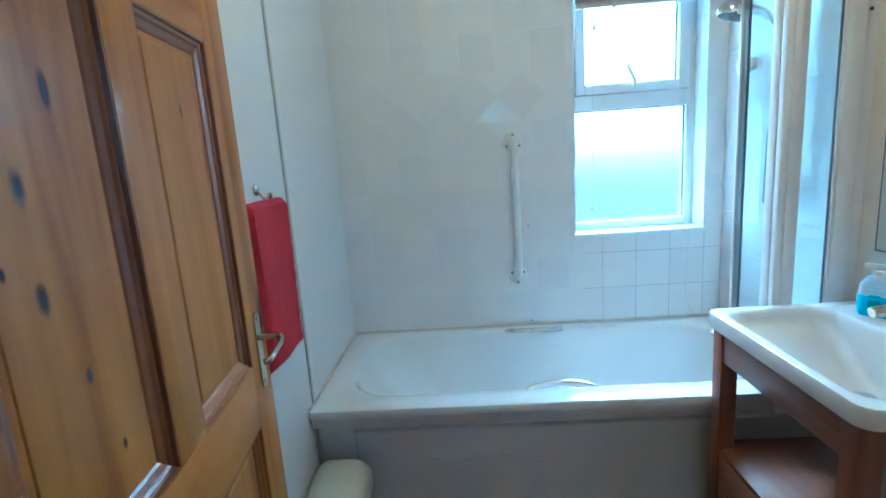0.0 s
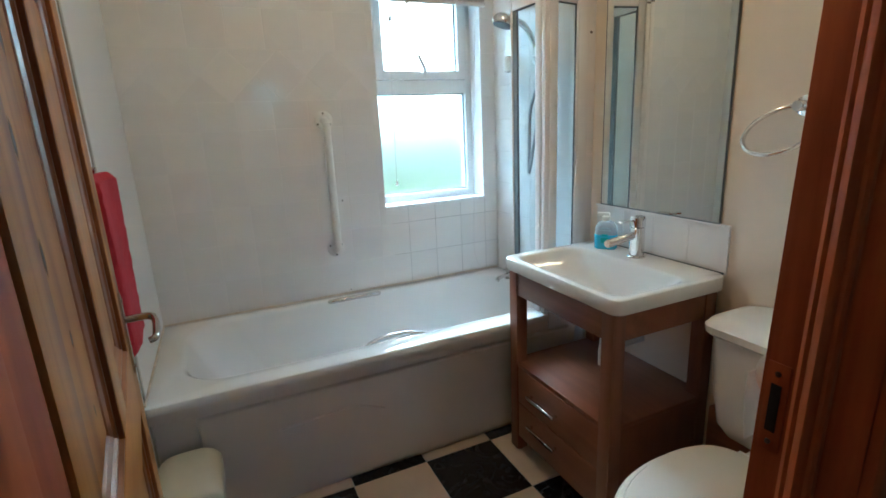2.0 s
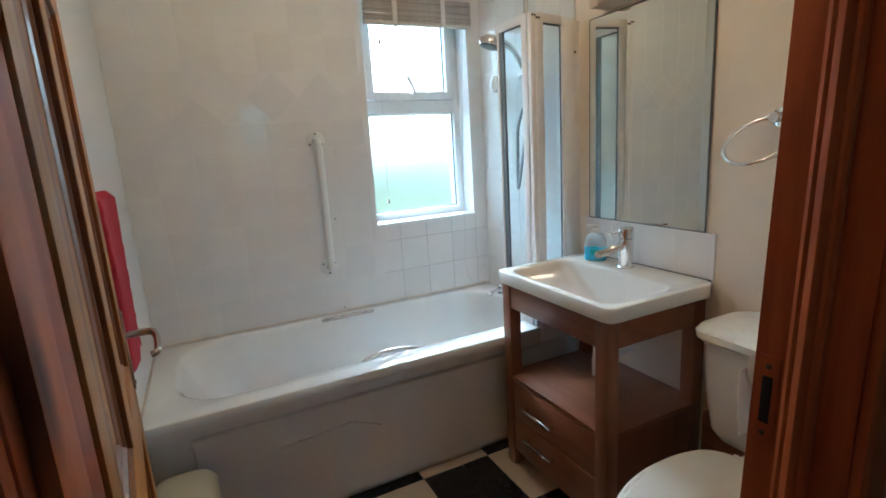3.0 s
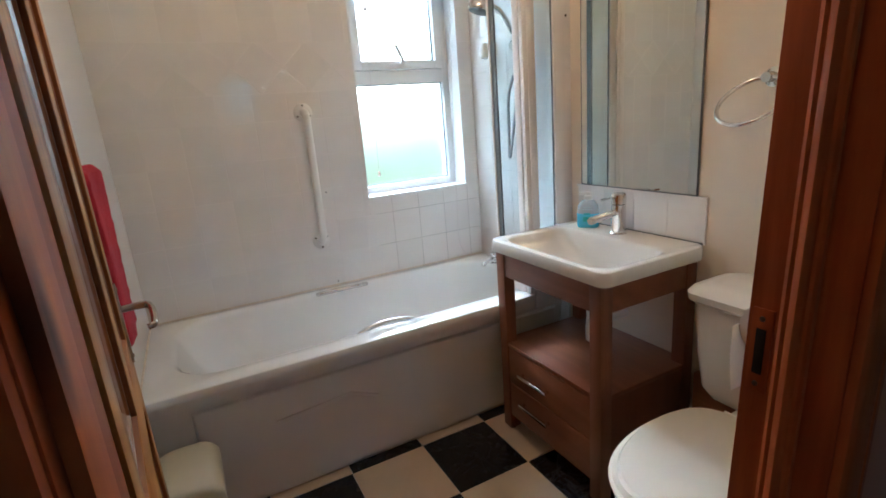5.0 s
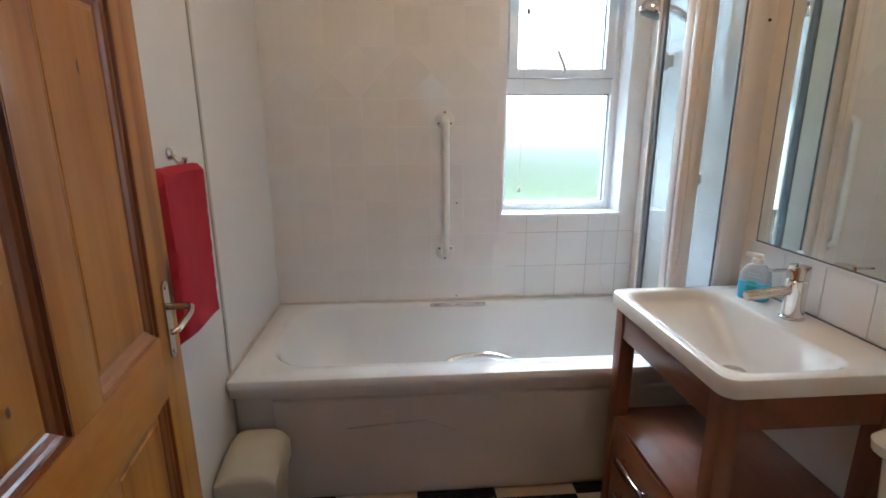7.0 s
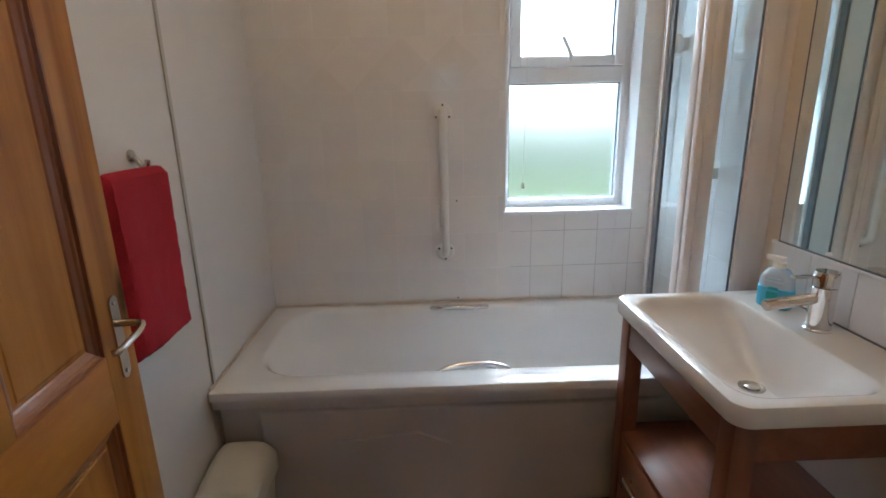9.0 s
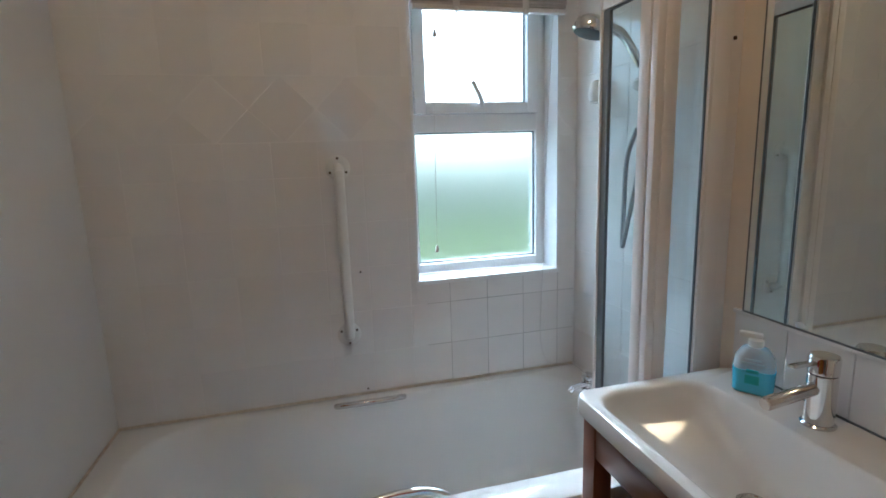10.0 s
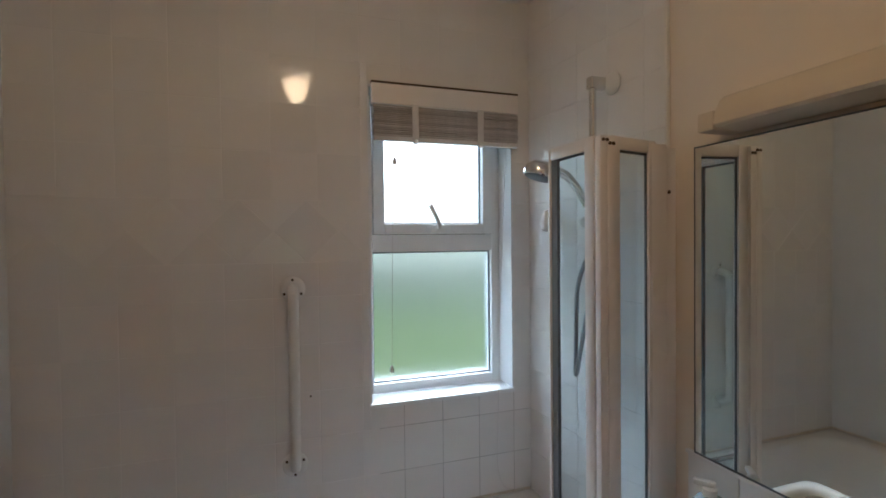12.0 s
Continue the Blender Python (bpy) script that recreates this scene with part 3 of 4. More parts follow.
part("bottom_slat", box(0.485, 1.036, YB - 0.03, YB - 0.008, 1.864, 1.880, 0.003), M_TAPE, blind)


def cord(name, label, pts, toggle=None, r=0.0012):
    t = thing(name, label, "cord", pts[0])
    part("cord", tube(bmesh.new(), arc(pts, 5), r, 6), M_TAPE, t)
    if toggle:
        part("toggle", lathe(bmesh.new(), [(0.003, 0.018), (0.0055, 0.014), (0.0085, 0.002), (0.0085, -0.006), (0.006, -0.008)], toggle, n=12), M_STEEL, t)


cord("pull_cord", "thin white blind cord with small grey toggle", [(0.575, 2.345, 1.87), (0.574, 2.345, 1.83), (0.574, 2.345, 1.81)], (0.574, 2.345, 1.80))
cord("pull_cord", "long thin white blind cord with small grey toggle", [(0.570, 2.36, 1.87), (0.566, 2.36, 1.5), (0.558, 2.36, 1.06)], (0.558, 2.36, 1.045))
cord("pull_cord", "long thin white cord hanging down to the bath rim", [(0.990, 2.288, 1.87), (0.966, 2.29, 1.4), (0.955, 2.295, 0.92), (0.948, 2.297, 0.68), (0.972, 2.295, 0.58), (1.010, 2.285, 0.562), (1.045, 2.265, 0.566), (1.052, 2.25, 0.556)])

# ---- bath ----
BX0, BX1, BY0, BY1, BZ = -0.549, 1.10, 1.585, 2.303, 0.545
bath = thing("bath", "white bath with chrome grips built along the tiled wall", "bath", (0.27, 1.94, 0))
bm = bmesh.new()
rows = [
    rrect(BX0, BX1, BY0, BY1, 0.012, BZ - 0.028), rrect(BX0, BX1, BY0, BY1, 0.012, BZ - 0.010), rrect(BX0 + 0.003, BX1 - 0.003, BY0 + 0.003, BY1 - 0.003, 0.012, BZ - 0.003), rrect(BX0 + 0.010, BX1 - 0.010, BY0 + 0.010, BY1 - 0.008, 0.016, BZ),
    rrect(BX0 + 0.085, BX1 - 0.075, BY0 + 0.095, BY1 - 0.040, 0.17, BZ - 0.002, 6), rrect(BX0 + 0.095, BX1 - 0.083, BY0 + 0.104, BY1 - 0.046, 0.17, BZ - 0.008), rrect(BX0 + 0.105, BX1 - 0.088, BY0 + 0.108, BY1 - 0.050, 0.17, BZ - 0.022),
    rrect(BX0 + 0.15, BX1 - 0.095, BY0 + 0.118, BY1 - 0.062, 0.17, BZ - 0.12), rrect(BX0 + 0.22, BX1 - 0.105, BY0 + 0.115, BY1 - 0.095, 0.16, BZ - 0.24), rrect(BX0 + 0.29, BX1 - 0.12, BY0 + 0.13, BY1 - 0.11, 0.14, BZ - 0.33), rrect(BX0 + 0.33, BX1 - 0.15, BY0 + 0.16, BY1 - 0.14, 0.11, BZ - 0.365), rrect(BX0 + 0.40, BX1 - 0.22, BY0 + 0.22, BY1 - 0.20, 0.07, BZ - 0.38),
]
loft(bm, rows, False, True)
part("tub", bm, M_BATH, bath)
sealant = structure("sealant_line", boxes((BX0, BX1 - 0.01, YB - 0.008, YB, BZ - 0.002, BZ + 0.006), (XL + 0.003, XL + 0.009, BY0 + 0.02, YB - 0.008, BZ - 0.002, BZ + 0.005), bevel=0.002), M_SEAL, "stained sealant bead between bath and tiles", "trim")


def grip(pts, name="grip"):
    part(name, tube(bmesh.new(), arc(pts, 6), 0.0105, 12), M_CHROME, bath, "polished chrome grip")
    for p in (pts[0], pts[-1]):
        part("grip_foot", box(p[0] - 0.016, p[0] + 0.016, p[1] - 0.011, p[1] + 0.011, p[2] - 0.007, p[2] + 0.007, 0.004), M_CHROME, bath)


grip([(0.138, 2.268, 0.529), (0.165, 2.254, 0.535), (0.22, 2.246, 0.538), (0.268, 2.244, 0.539), (0.318, 2.246, 0.538), (0.372, 2.254, 0.535), (0.399, 2.268, 0.529)])
grip([(0.155, 1.702, 0.508), (0.178, 1.716, 0.524), (0.225, 1.728, 0.534), (0.286, 1.732, 0.537), (0.347, 1.728, 0.534), (0.394, 1.716, 0.524), (0.417, 1.702, 0.508)])
part("overflow", lathe(bmesh.new(), [(0.030, 0), (0.032, 0.004), (0.026, 0.009), (0.012, 0.010)], (0.985, 1.93, 0.475), (-1, 0, 0.12), 20), M_CHROME, bath)
for dy, dz in ((0.012, 0), (-0.012, 0), (0, 0.012), (0, -0.012)):
    part("overflow_hole", lathe(bmesh.new(), [(0.004, 0.0085), (0.004, 0.0105)], (0.985, 1.93 + dy, 0.475 + dz), (-1, 0, 0.12), 8), M_DARK, bath)
part("plug_hole", lathe(bmesh.new(), [(0.03, 0.0), (0.03, 0.004), (0.022, 0.003)], (0.82, 1.94, 0.166), n=20), M_CHROME, bath)



def panel_y(z):
    return 1.642 + 0.06 * (1 - z / 0.5)


bm = bmesh.new()
loft(bm, [[(x, panel_y(z) + d, z) for x, d in ((-0.548, 0), (1.10, 0), (1.10, 0.02), (-0.548, 0.02))] for z in (0.0, 0.25, 0.512)], True, True)
panel = part("side_panel", bm, M_BPANEL, bath, "off-white moulded plastic side panel", False)
bm = bmesh.new()


def field(inset, d):
    pts = [(-0.425 + inset, 0.03), (1.06 - inset, 0.03), (1.06 - inset, 0.443 - inset), (-0.425 + inset, 0.443 - inset)]
    return [(x, panel_y(z) - d, z) for x, z in pts]


loft(bm, [field(0, -0.002), field(0.005, 0.010), field(0.008, 0.013), field(0.012, 0.014)], False, True)
part("raised_field", bm, M_BPANEL, panel, "", False)
bm = bmesh.new()


def ridge(d, w):
    pts = [(-0.18, 0.309 - w), (-0.18, 0.321), (0.092, 0.343), (0.200, 0.294), (0.200, 0.294 - w), (0.088, 0.343 - w)]
    return [(x, panel_y(z) - d, z) for x, z in pts]


loft(bm, [ridge(0.0135, 0.014), ridge(0.025, 0.005)], False, True)
part("ridge", bm, M_BPANEL, panel, "", False)
part("top_rail", box(-0.548, 1.10, 1.606, 1.652, 0.474, 0.517, 0.004), M_BPANEL, panel)

# ---- bath taps ----
for y in (1.93, 2.09):
    tap = thing("bath_tap", "chrome bath tap with round handle on the bath end", "tap", (1.036, y, BZ), "bath taps")
    part("pillar", lathe(bmesh.new(), [(0.024, 0), (0.024, 0.005), (0.016, 0.009), (0.015, 0.024), (0.018, 0.028), (0.015, 0.033)], (1.036, y, BZ - 0.003), n=18), M_CHROME, tap)
    part("spout", tube(bmesh.new(), arc([(1.036, y, BZ + 0.014), (1.015, y - 0.006, BZ + 0.018), (0.975, y - 0.012, BZ + 0.014), (0.955, y - 0.015, BZ + 0.003)], 5), [0.011] * 6 + [0.010] * 5 + [0.0115] * 5, 12), M_CHROME, tap)
    part("tap_head", lathe(bmesh.new(), [(0.010, 0), (0.021, 0.005), (0.024, 0.014), (0.021, 0.024), (0.010, 0.028)], (1.036, y, BZ + 0.029), n=10), M_CHROME, tap)

# ---- grab rail ----
rail = thing("grab_rail", "white vertical grab rail screwed to the tiles", "grab rail", (0.213, YB, 0.76))
part("bar", tube(bmesh.new(), arc([(0.213, YB - 0.004, 1.362), (0.213, YB - 0.03, 1.360), (0.213, YB - 0.052, 1.345), (0.213, YB - 0.058, 1.315), (0.213, YB - 0.058, 1.07), (0.213, YB - 0.058, 0.825), (0.213, YB - 0.052, 0.795), (0.213, YB - 0.03, 0.780), (0.213, YB - 0.004, 0.778)], 6), 0.0165, 16), M_WPLAST, rail)
for zz, up in ((1.362, 1), (0.778, -1)):
    fl = part("flange", lathe(bmesh.new(), [(0.041, 0), (0.041, 0.003), (0.036, 0.007), (0.022, 0.009)], (0.213, YB, zz), (0, -1, 0), 24), M_WPLAST, rail)
    for a in (90, 210, 330):
        part("screw", lathe(bmesh.new(), [(0.0045, 0.006), (0.0045, 0.0095)], (0.213 + 0.031 * math.cos(radians(a)), YB, zz + up * 0.031 * math.sin(radians(a))), (0, -1, 0), 8), M_IRON, fl)

# ---- shower screen ----
screen = thing("shower_screen", "folded white framed glass shower screen on the bath rim", "shower screen", (0.98, 1.63, BZ))
SZ0, SZ1 = BZ + 0.006, 1.765


def leaf(p, q, left, right, name, edge=0.003):
    """One hinged leaf from p to q: frame bars, gasket and pane."""
    p, q = Vector((*p, 0)), Vector((*q, 0))
    w = (q - p).length
    m = Matrix.Translation(p) @ Matrix.Rotation(math.atan2(q.y - p.y, q.x - p.x), 4, "Z")
    fr = part(name, boxes((0, left, -0.011, 0.011, SZ0, SZ1), (w - right, w, -0.011, 0.011, SZ0, SZ1), (left, w - right, -0.010, 0.010, SZ1 - 0.032, SZ1), (left, w - right, -0.010, 0.010, SZ0, SZ0 + 0.04), bevel=0.0015), M_SCREEN, screen)
    fr.data.transform(m)
    g = 0.003
    if edge > 0.01:
        seal = part("edge_seal", box(left, left + edge, -0.006, 0.006, SZ0 + 0.04, SZ1 - 0.032), M_EDGE, fr, "blue-grey flexible seal", False)
        seal.data.transform(m)
        left += edge
    gk = part("gasket", boxes((left, left + 0.003, -0.004, 0.004, SZ0 + 0.04, SZ1 - 0.032), (w - right - g, w - right, -0.004, 0.004, SZ0 + 0.04, SZ1 - 0.032), (left, w - right, -0.004, 0.004, SZ1 - 0.037, SZ1 - 0.032)), M_GASKET, fr, "", False)
    gk.data.transform(m)
    pn = part("pane", box(left, w - right, -0.002, 0.002, SZ0 + 0.04, SZ1 - 0.032), M_GLASS, fr, "clear glass", False)
    pn.data.transform(m)
    pn.visible_shadow = False
    return fr, m


leaf((0.912, 1.598), (1.078, 1.632), 0.034, 0.026, "fixed_leaf")
leaf((0.884, 1.800), (0.890, 1.606), 0.010, 0.034, "folding_leaf", 0.024)
hinge = part("hinge_post", boxes((0.880, 0.9005, 1.580, 1.600, SZ0, SZ1 - 0.004), (0.9017, 0.922, 1.580, 1.600, SZ0, SZ1 - 0.004), bevel=0.0015), M_SCREEN, screen)
part("wall_profile", boxes((1.066, 1.112, 1.618, 1.650, SZ0, SZ1 - 0.006), (1.108, 1.150, 1.626, 1.656, SZ0, SZ1 - 0.012), bevel=0.0015), M_SCREEN, screen)
for x, y in ((0.888, 1.594), (0.899, 1.590), (0.907, 1.589), (0.917, 1.592)):
    part("screw", lathe(bmesh.new(), [(0.0045, 0), (0.0045, 0.002)], (x, 1.580, SZ1 - 0.022 + 0.008 * (x < 0.9)), (0, -1, 0.15), 8), M_IRON, hinge)
part("screw", lathe(bmesh.new(), [(0.005, 0), (0.005, 0.002)], (1.126, 1.625, 1.637), (0, -1, 0), 8), M_IRON, screen)
part("foot_bracket", box(0.905, 0.965, 1.578, 1.590, 0.48, 0.56, 0.003), M_WPLAST, screen)

# ---- shower ----
shower = thing("shower", "chrome hand shower on a riser rail with grey hose", "shower", (1.06, 1.90, 1.1))
rx, ry = 1.072, 1.869
part("riser", tube(bmesh.new(), [(rx, ry, 1.12), (rx, ry, 2.005)], 0.0105, 14), M_CHROME, shower)
for zz in (1.14, 1.985):
    part("bracket", boxes((rx - 0.014, 1.118, ry - 0.014, ry + 0.014, zz - 0.016, zz + 0.020), bevel=0.005), M_CHROME if zz > 1.5 else M_WPLAST, shower)
part("rose_plate", lathe(bmesh.new(), [(0.034, 0), (0.034, 0.004), (0.028, 0.010), (0.012, 0.014)], (1.121, 1.838, 1.982), (-1, 0, 0), 20), M_WPLAST, shower)
slider = part("slider", boxes((rx - 0.022, rx + 0.018, ry - 0.022, ry + 0.022, 1.565, 1.62), bevel=0.008), M_WPLAST, shower)
part("knob", lathe(bmesh.new(), [(0.018, 0), (0.02, 0.006), (0.018, 0.02), (0.008, 0.024)], (rx - 0.01, ry + 0.01, 1.575), (-0.8, -0.3, -0.5), 14), M_WPLAST, slider)
part("handset", tube(bmesh.new(), arc([(rx + 0.004, ry + 0.01, 1.585), (rx - 0.03, ry + 0.015, 1.65), (0.985, ry + 0.002, 1.703), (0.918, ry - 0.004, 1.722)], 5), [0.011] * 5 + [0.012] * 5 + [0.014] * 6, 12), M_CHROME, shower)
hd = part("shower_head", lathe(bmesh.new(), [(0.012, 0.030), (0.030, 0.026), (0.044, 0.014), (0.049, 0.0), (0.048, -0.012), (0.044, -0.016)], (0.886, ry - 0.008, 1.711), (0.28, -0.05, 0.95), 28), M_CHROME, shower)
part("spray_face", lathe(bmesh.new(), [(0.043, -0.017), (0.040, -0.019), (0.01, -0.019)], (0.886, ry - 0.008, 1.711), (0.28, -0.05, 0.95), 28), M_GASKET, hd)
part("hose", tube(bmesh.new(), arc([(rx + 0.004, ry + 0.01, 1.575), (rx - 0.012, ry + 0.005, 1.46), (rx - 0.022, ry - 0.006, 1.33), (rx - 0.026, ry + 0.024, 1.19), (rx - 0.024, ry + 0.050, 1.105), (rx - 0.022, ry + 0.060, 1.092), (rx - 0.018, ry + 0.066, 1.11), (rx - 0.015, ry + 0.067, 1.22), (rx - 0.010, ry + 0.066, 1.36), (rx + 0.02, ry + 0.065, 1.45)], 8), 0.0068, 10), M_HOSE, shower)
holder = thing("soap_holder", "small white plastic holder stuck on the tiles", "soap holder", (1.09, 2.132, 1.58))
part("cup", lathe(bmesh.new(), [(0.006, -0.038), (0.022, -0.030), (0.028, -0.008), (0.024, 0.016), (0.014, 0.034), (0.004, 0.038)], (1.072, 2.132, 1.582), n=16), M_WPLAST, holder)
part("back", box(1.086, 1.111, 2.114, 2.150, 1.560, 1.606, 0.005), M_WPLAST, holder)

# ---- mirror and light ----
mirror = thing("mirror", "frameless wall mirror with dark worn edge above the basin", "mirror", (1.147, 1.295, 0.982))
part("glass", box(1.1405, 1.1455, 1.038, 1.556, 0.984, 1.738, 0.0008), M_MIRROR, mirror, "", False)
part("edge", boxes((1.1395, 1.146, 1.036, 1.0385, 0.982, 1.74), (1.1395, 1.146, 1.5555, 1.558, 0.982, 1.74), (1.1395, 1.146, 1.036, 1.558, 1.7375, 1.741), (1.1390, 1.146, 1.036, 1.558, 0.981, 0.985)), M_GASKET, mirror, "thin dark worn edge", False)
part("backing", box(1.146, 1.1498, 1.04, 1.554, 0.986, 1.736), M_DARK, mirror, "", False)
lamp_cover = thing("mirror_light", "long cream rounded light cover above the mirror", "wall light", (1.1, 1.22, 1.78))
bm = bmesh.new()
prof = [(1.150, 1.752), (1.066, 1.758), (1.060, 1.764), (1.062, 1.786), (1.078, 1.818), (1.092, 1.828), (1.150, 1.832)]
loft(bm, [[(x, y, z) for x, z in prof] for y in (0.93, 1.43)], True, True)
part("cover", bm, M_COVER, lamp_cover)
part("end_cap", box(1.058, 1.1495, 1.43, 1.472, 1.752, 1.795, 0.006), M_COVER, lamp_cover)

# ---- ceiling lamp ----
lamp = thing("ceiling_lamp", "lit opal glass ceiling lamp", "ceiling lamp", (0.292, 1.16, ZC))
part("rose", lathe(bmesh.new(), [(0.05, 0.0), (0.05, -0.012), (0.03, -0.02)], (0.292, 1.16, ZC), n=24), M_WPLAST, lamp)
part("globe", lathe(bmesh.new(), [(0.03, -0.012), (0.055, -0.02), (0.068, -0.042), (0.066, -0.068), (0.052, -0.095), (0.034, -0.118), (0.018, -0.13)], (0.292, 1.16, ZC), n=28), M_GLOW, lamp, "glowing warm opal glass")

# ---- vanity ----
VX0, VY0, VY1 = 0.712, 1.022, 1.572
van = thing("vanity_unit", "red-brown wooden washstand with two drawers and open shelf", "vanity unit", (0.93, 1.3, 0))
LG = 0.048
for x in (VX0, 1.142 - LG):
    for y in (VY0, VY1 - LG):
        part("leg", box(x, x + LG, y, y + LG, 0.012, 0.776, 0.002), M_VAN_Z, van)
        part("foot", lathe(bmesh.new(), [(0.016, 0), (0.018, 0.004), (0.014, 0.014)], (x + LG / 2, y + LG / 2, 0), n=14), M_STEEL, van, "small grey foot")
part("apron", box(VX0 + 0.004, VX0 + 0.022, VY0 + LG, VY1 - LG, 0.682, 0.776, 0.001), M_VAN, van)
for y in (VY0 + 0.004, VY1 - 0.022):
    part("apron", box(VX0 + LG, 1.142 - LG, y, y + 0.018, 0.682, 0.776, 0.001), M_VAN, van)
part("shelf", box(VX0 + 0.003, 1.142, VY0 + 0.003, VY1 - 0.003, 0.385, 0.402, 0.001), M_VAN, van)
for y in (VY0 + 0.004, VY1 - 0.022):
    part("side_panel", box(VX0 + LG, 1.142 - LG, y, y + 0.018, 0.075, 0.385, 0.001), M_VAN_Z, van)
part("back_panel", box(1.12, 1.135, VY0 + LG, VY1 - LG, 0.075, 0.385), M_VAN, van)
part("base_board", box(VX0 + 0.02, 1.142, VY0 + 0.02, VY1 - 0.02, 0.075, 0.09), M_VAN, van)
for z0, z1, zh in ((0.232, 0.383, 0.302), (0.078, 0.228, 0.172)):
    dr = part("drawer", box(VX0 + 0.003, VX0 + 0.021, VY0 + LG + 0.002, VY1 - LG - 0.002, z0, z1, 0.0015), M_VAN, van)
    part("handle", boxes((VX0 - 0.022, VX0 - 0.012, 1.272, 1.438, zh - 0.007, zh + 0.007), (VX0 - 0.014, VX0 + 0.004, 1.276, 1.288, zh - 0.005, zh + 0.005), (VX0 - 0.014, VX0 + 0.004, 1.422, 1.434, zh - 0.005, zh + 0.005), bevel=0.004), M_CHROME, dr, "chrome bar handle")
trap = thing("waste_pipe", "white plastic waste pipe under the basin", "waste pipe", (0.97, 1.32, 0.41))
part("trap", tube(bmesh.new(), arc([(0.955, 1.32, 0.655), (0.955, 1.32, 0.56), (0.955, 1.32, 0.50)], 4), 0.013, 14), M_WPLAST, trap)
part("bottle", lathe(bmesh.new(), [(0.008, 0.0), (0.016, 0.006), (0.017, 0.06), (0.015, 0.075), (0.013, 0.1)], (0.955, 1.32, 0.42), n=18), M_WPLAST, trap)
part("outlet", tube(bmesh.new(), [(0.955, 1.32, 0.485), (1.05, 1.32, 0.485), (1.16, 1.32, 0.485)], 0.013, 12), M_WPLAST, trap)

basin = thing("washbasin", "white rectangular ceramic basin on the wooden washstand", "washbasin", (0.92, 1.29, 0.776))
bx0, bx1, by0, by1, bz = 0.688, 1.142, 0.988, 1.585, 0.828
bm = bmesh.new()
rows = [
    rrect(bx0 + 0.012, bx1 - 0.002, by0 + 0.012, by1 - 0.012, 0.03, 0.7765, 8), rrect(bx0 + 0.003, bx1, by0 + 0.003, by1 - 0.003, 0.036, 0.782, 8), rrect(bx0, bx1, by0, by1, 0.038, 0.792, 8), rrect(bx0, bx1, by0, by1, 0.038, bz - 0.012, 8), rrect(bx0 + 0.003, bx1, by0 + 0.003, by1 - 0.003, 0.036, bz - 0.003, 8), rrect(bx0 + 0.010, bx1 - 0.002, by0 + 0.010, by1 - 0.010, 0.032, bz, 8),
]
rows += [rrect(bx0 + f, bx0 + k, by0 + s, by1 - s, 0.058 if d < 0.15 else 0.033, bz - d, 8) for f, k, s, d in (
    (0.024, 0.326, 0.028, 0.0005), (0.030, 0.323, 0.034, 0.003), (0.037, 0.320, 0.041, 0.011), (0.043, 0.318, 0.048, 0.024), (0.052, 0.316, 0.060, 0.040),
    (0.078, 0.313, 0.100, 0.068), (0.112, 0.309, 0.150, 0.100), (0.152, 0.305, 0.200, 0.131), (0.190, 0.300, 0.230, 0.150), (0.222, 0.290, 0.252, 0.1595))]
loft(bm, rows, False, True)
part("bowl", bm, M_CERAMIC, basin)
part("back_seam", box(1.1385, 1.1432, by0 + 0.02, by1 - 0.01, bz - 0.004, bz + 0.0028), M_GASKET, basin, "dark seam against the tiles", False)
waste = part("waste", lathe(bmesh.new(), [(0.031, 0.0), (0.031, 0.003), (0.025, 0.004), (0.023, 0.001)], (0.945, 1.312, 0.6685), n=24), M_CHROME, basin, "chrome plug")
part("plug", lathe(bmesh.new(), [(0.019, 0.002), (0.019, 0.006), (0.008, 0.008)], (0.945, 1.312, 0.6685), n=20), M_CHROME, waste)

tap = thing("basin_tap", "chrome single lever mixer tap on the basin", "tap", (1.078, 1.302, bz))
tx, ty = 1.078, 1.302
part("base_ring", lathe(bmesh.new(), [(0.031, 0), (0.031, 0.005), (0.028, 0.008)], (tx, ty, bz - 0.002), n=32), M_CHROME, tap)
part("body", lathe(bmesh.new(), [(0.0262, 0.004), (0.0262, 0.106), (0.025, 0.1075)], (tx, ty, bz), n=32), M_CHROME, tap)
part("cap", lathe(bmesh.new(), [(0.025, 0.109), (0.0270, 0.111), (0.0270, 0.142), (0.0245, 0.146)], (tx, ty, bz), n=32), M_CHROME, tap)
part("lever", box(tx - 0.084, tx - 0.018, ty - 0.0065, ty + 0.0065, bz + 0.131, bz + 0.138, 0.002), M_CHROME, tap)
part("spout", tube(bmesh.new(), [(tx - 0.015, ty, bz + 0.080), (tx - 0.07, ty, bz + 0.074), (tx - 0.134, ty, bz + 0.066), (tx - 0.140, ty, bz + 0.065)], [0.0138, 0.0138, 0.0138, 0.012], 20), M_CHROME, tap)

soap = thing("soap_bottle", "clear pump bottle half full of blue liquid soap", "soap bottle", (1.085, 1.455, bz))
sm = Matrix.Translation((1.075, 1.453, bz)) @ Matrix.Rotation(radians(-55), 4, "Z")


def sloop(hx, hy, z, r):
    return [sm @ Vector(p) for p in rrect(-hx, hx, -hy, hy, r, z, 6)]


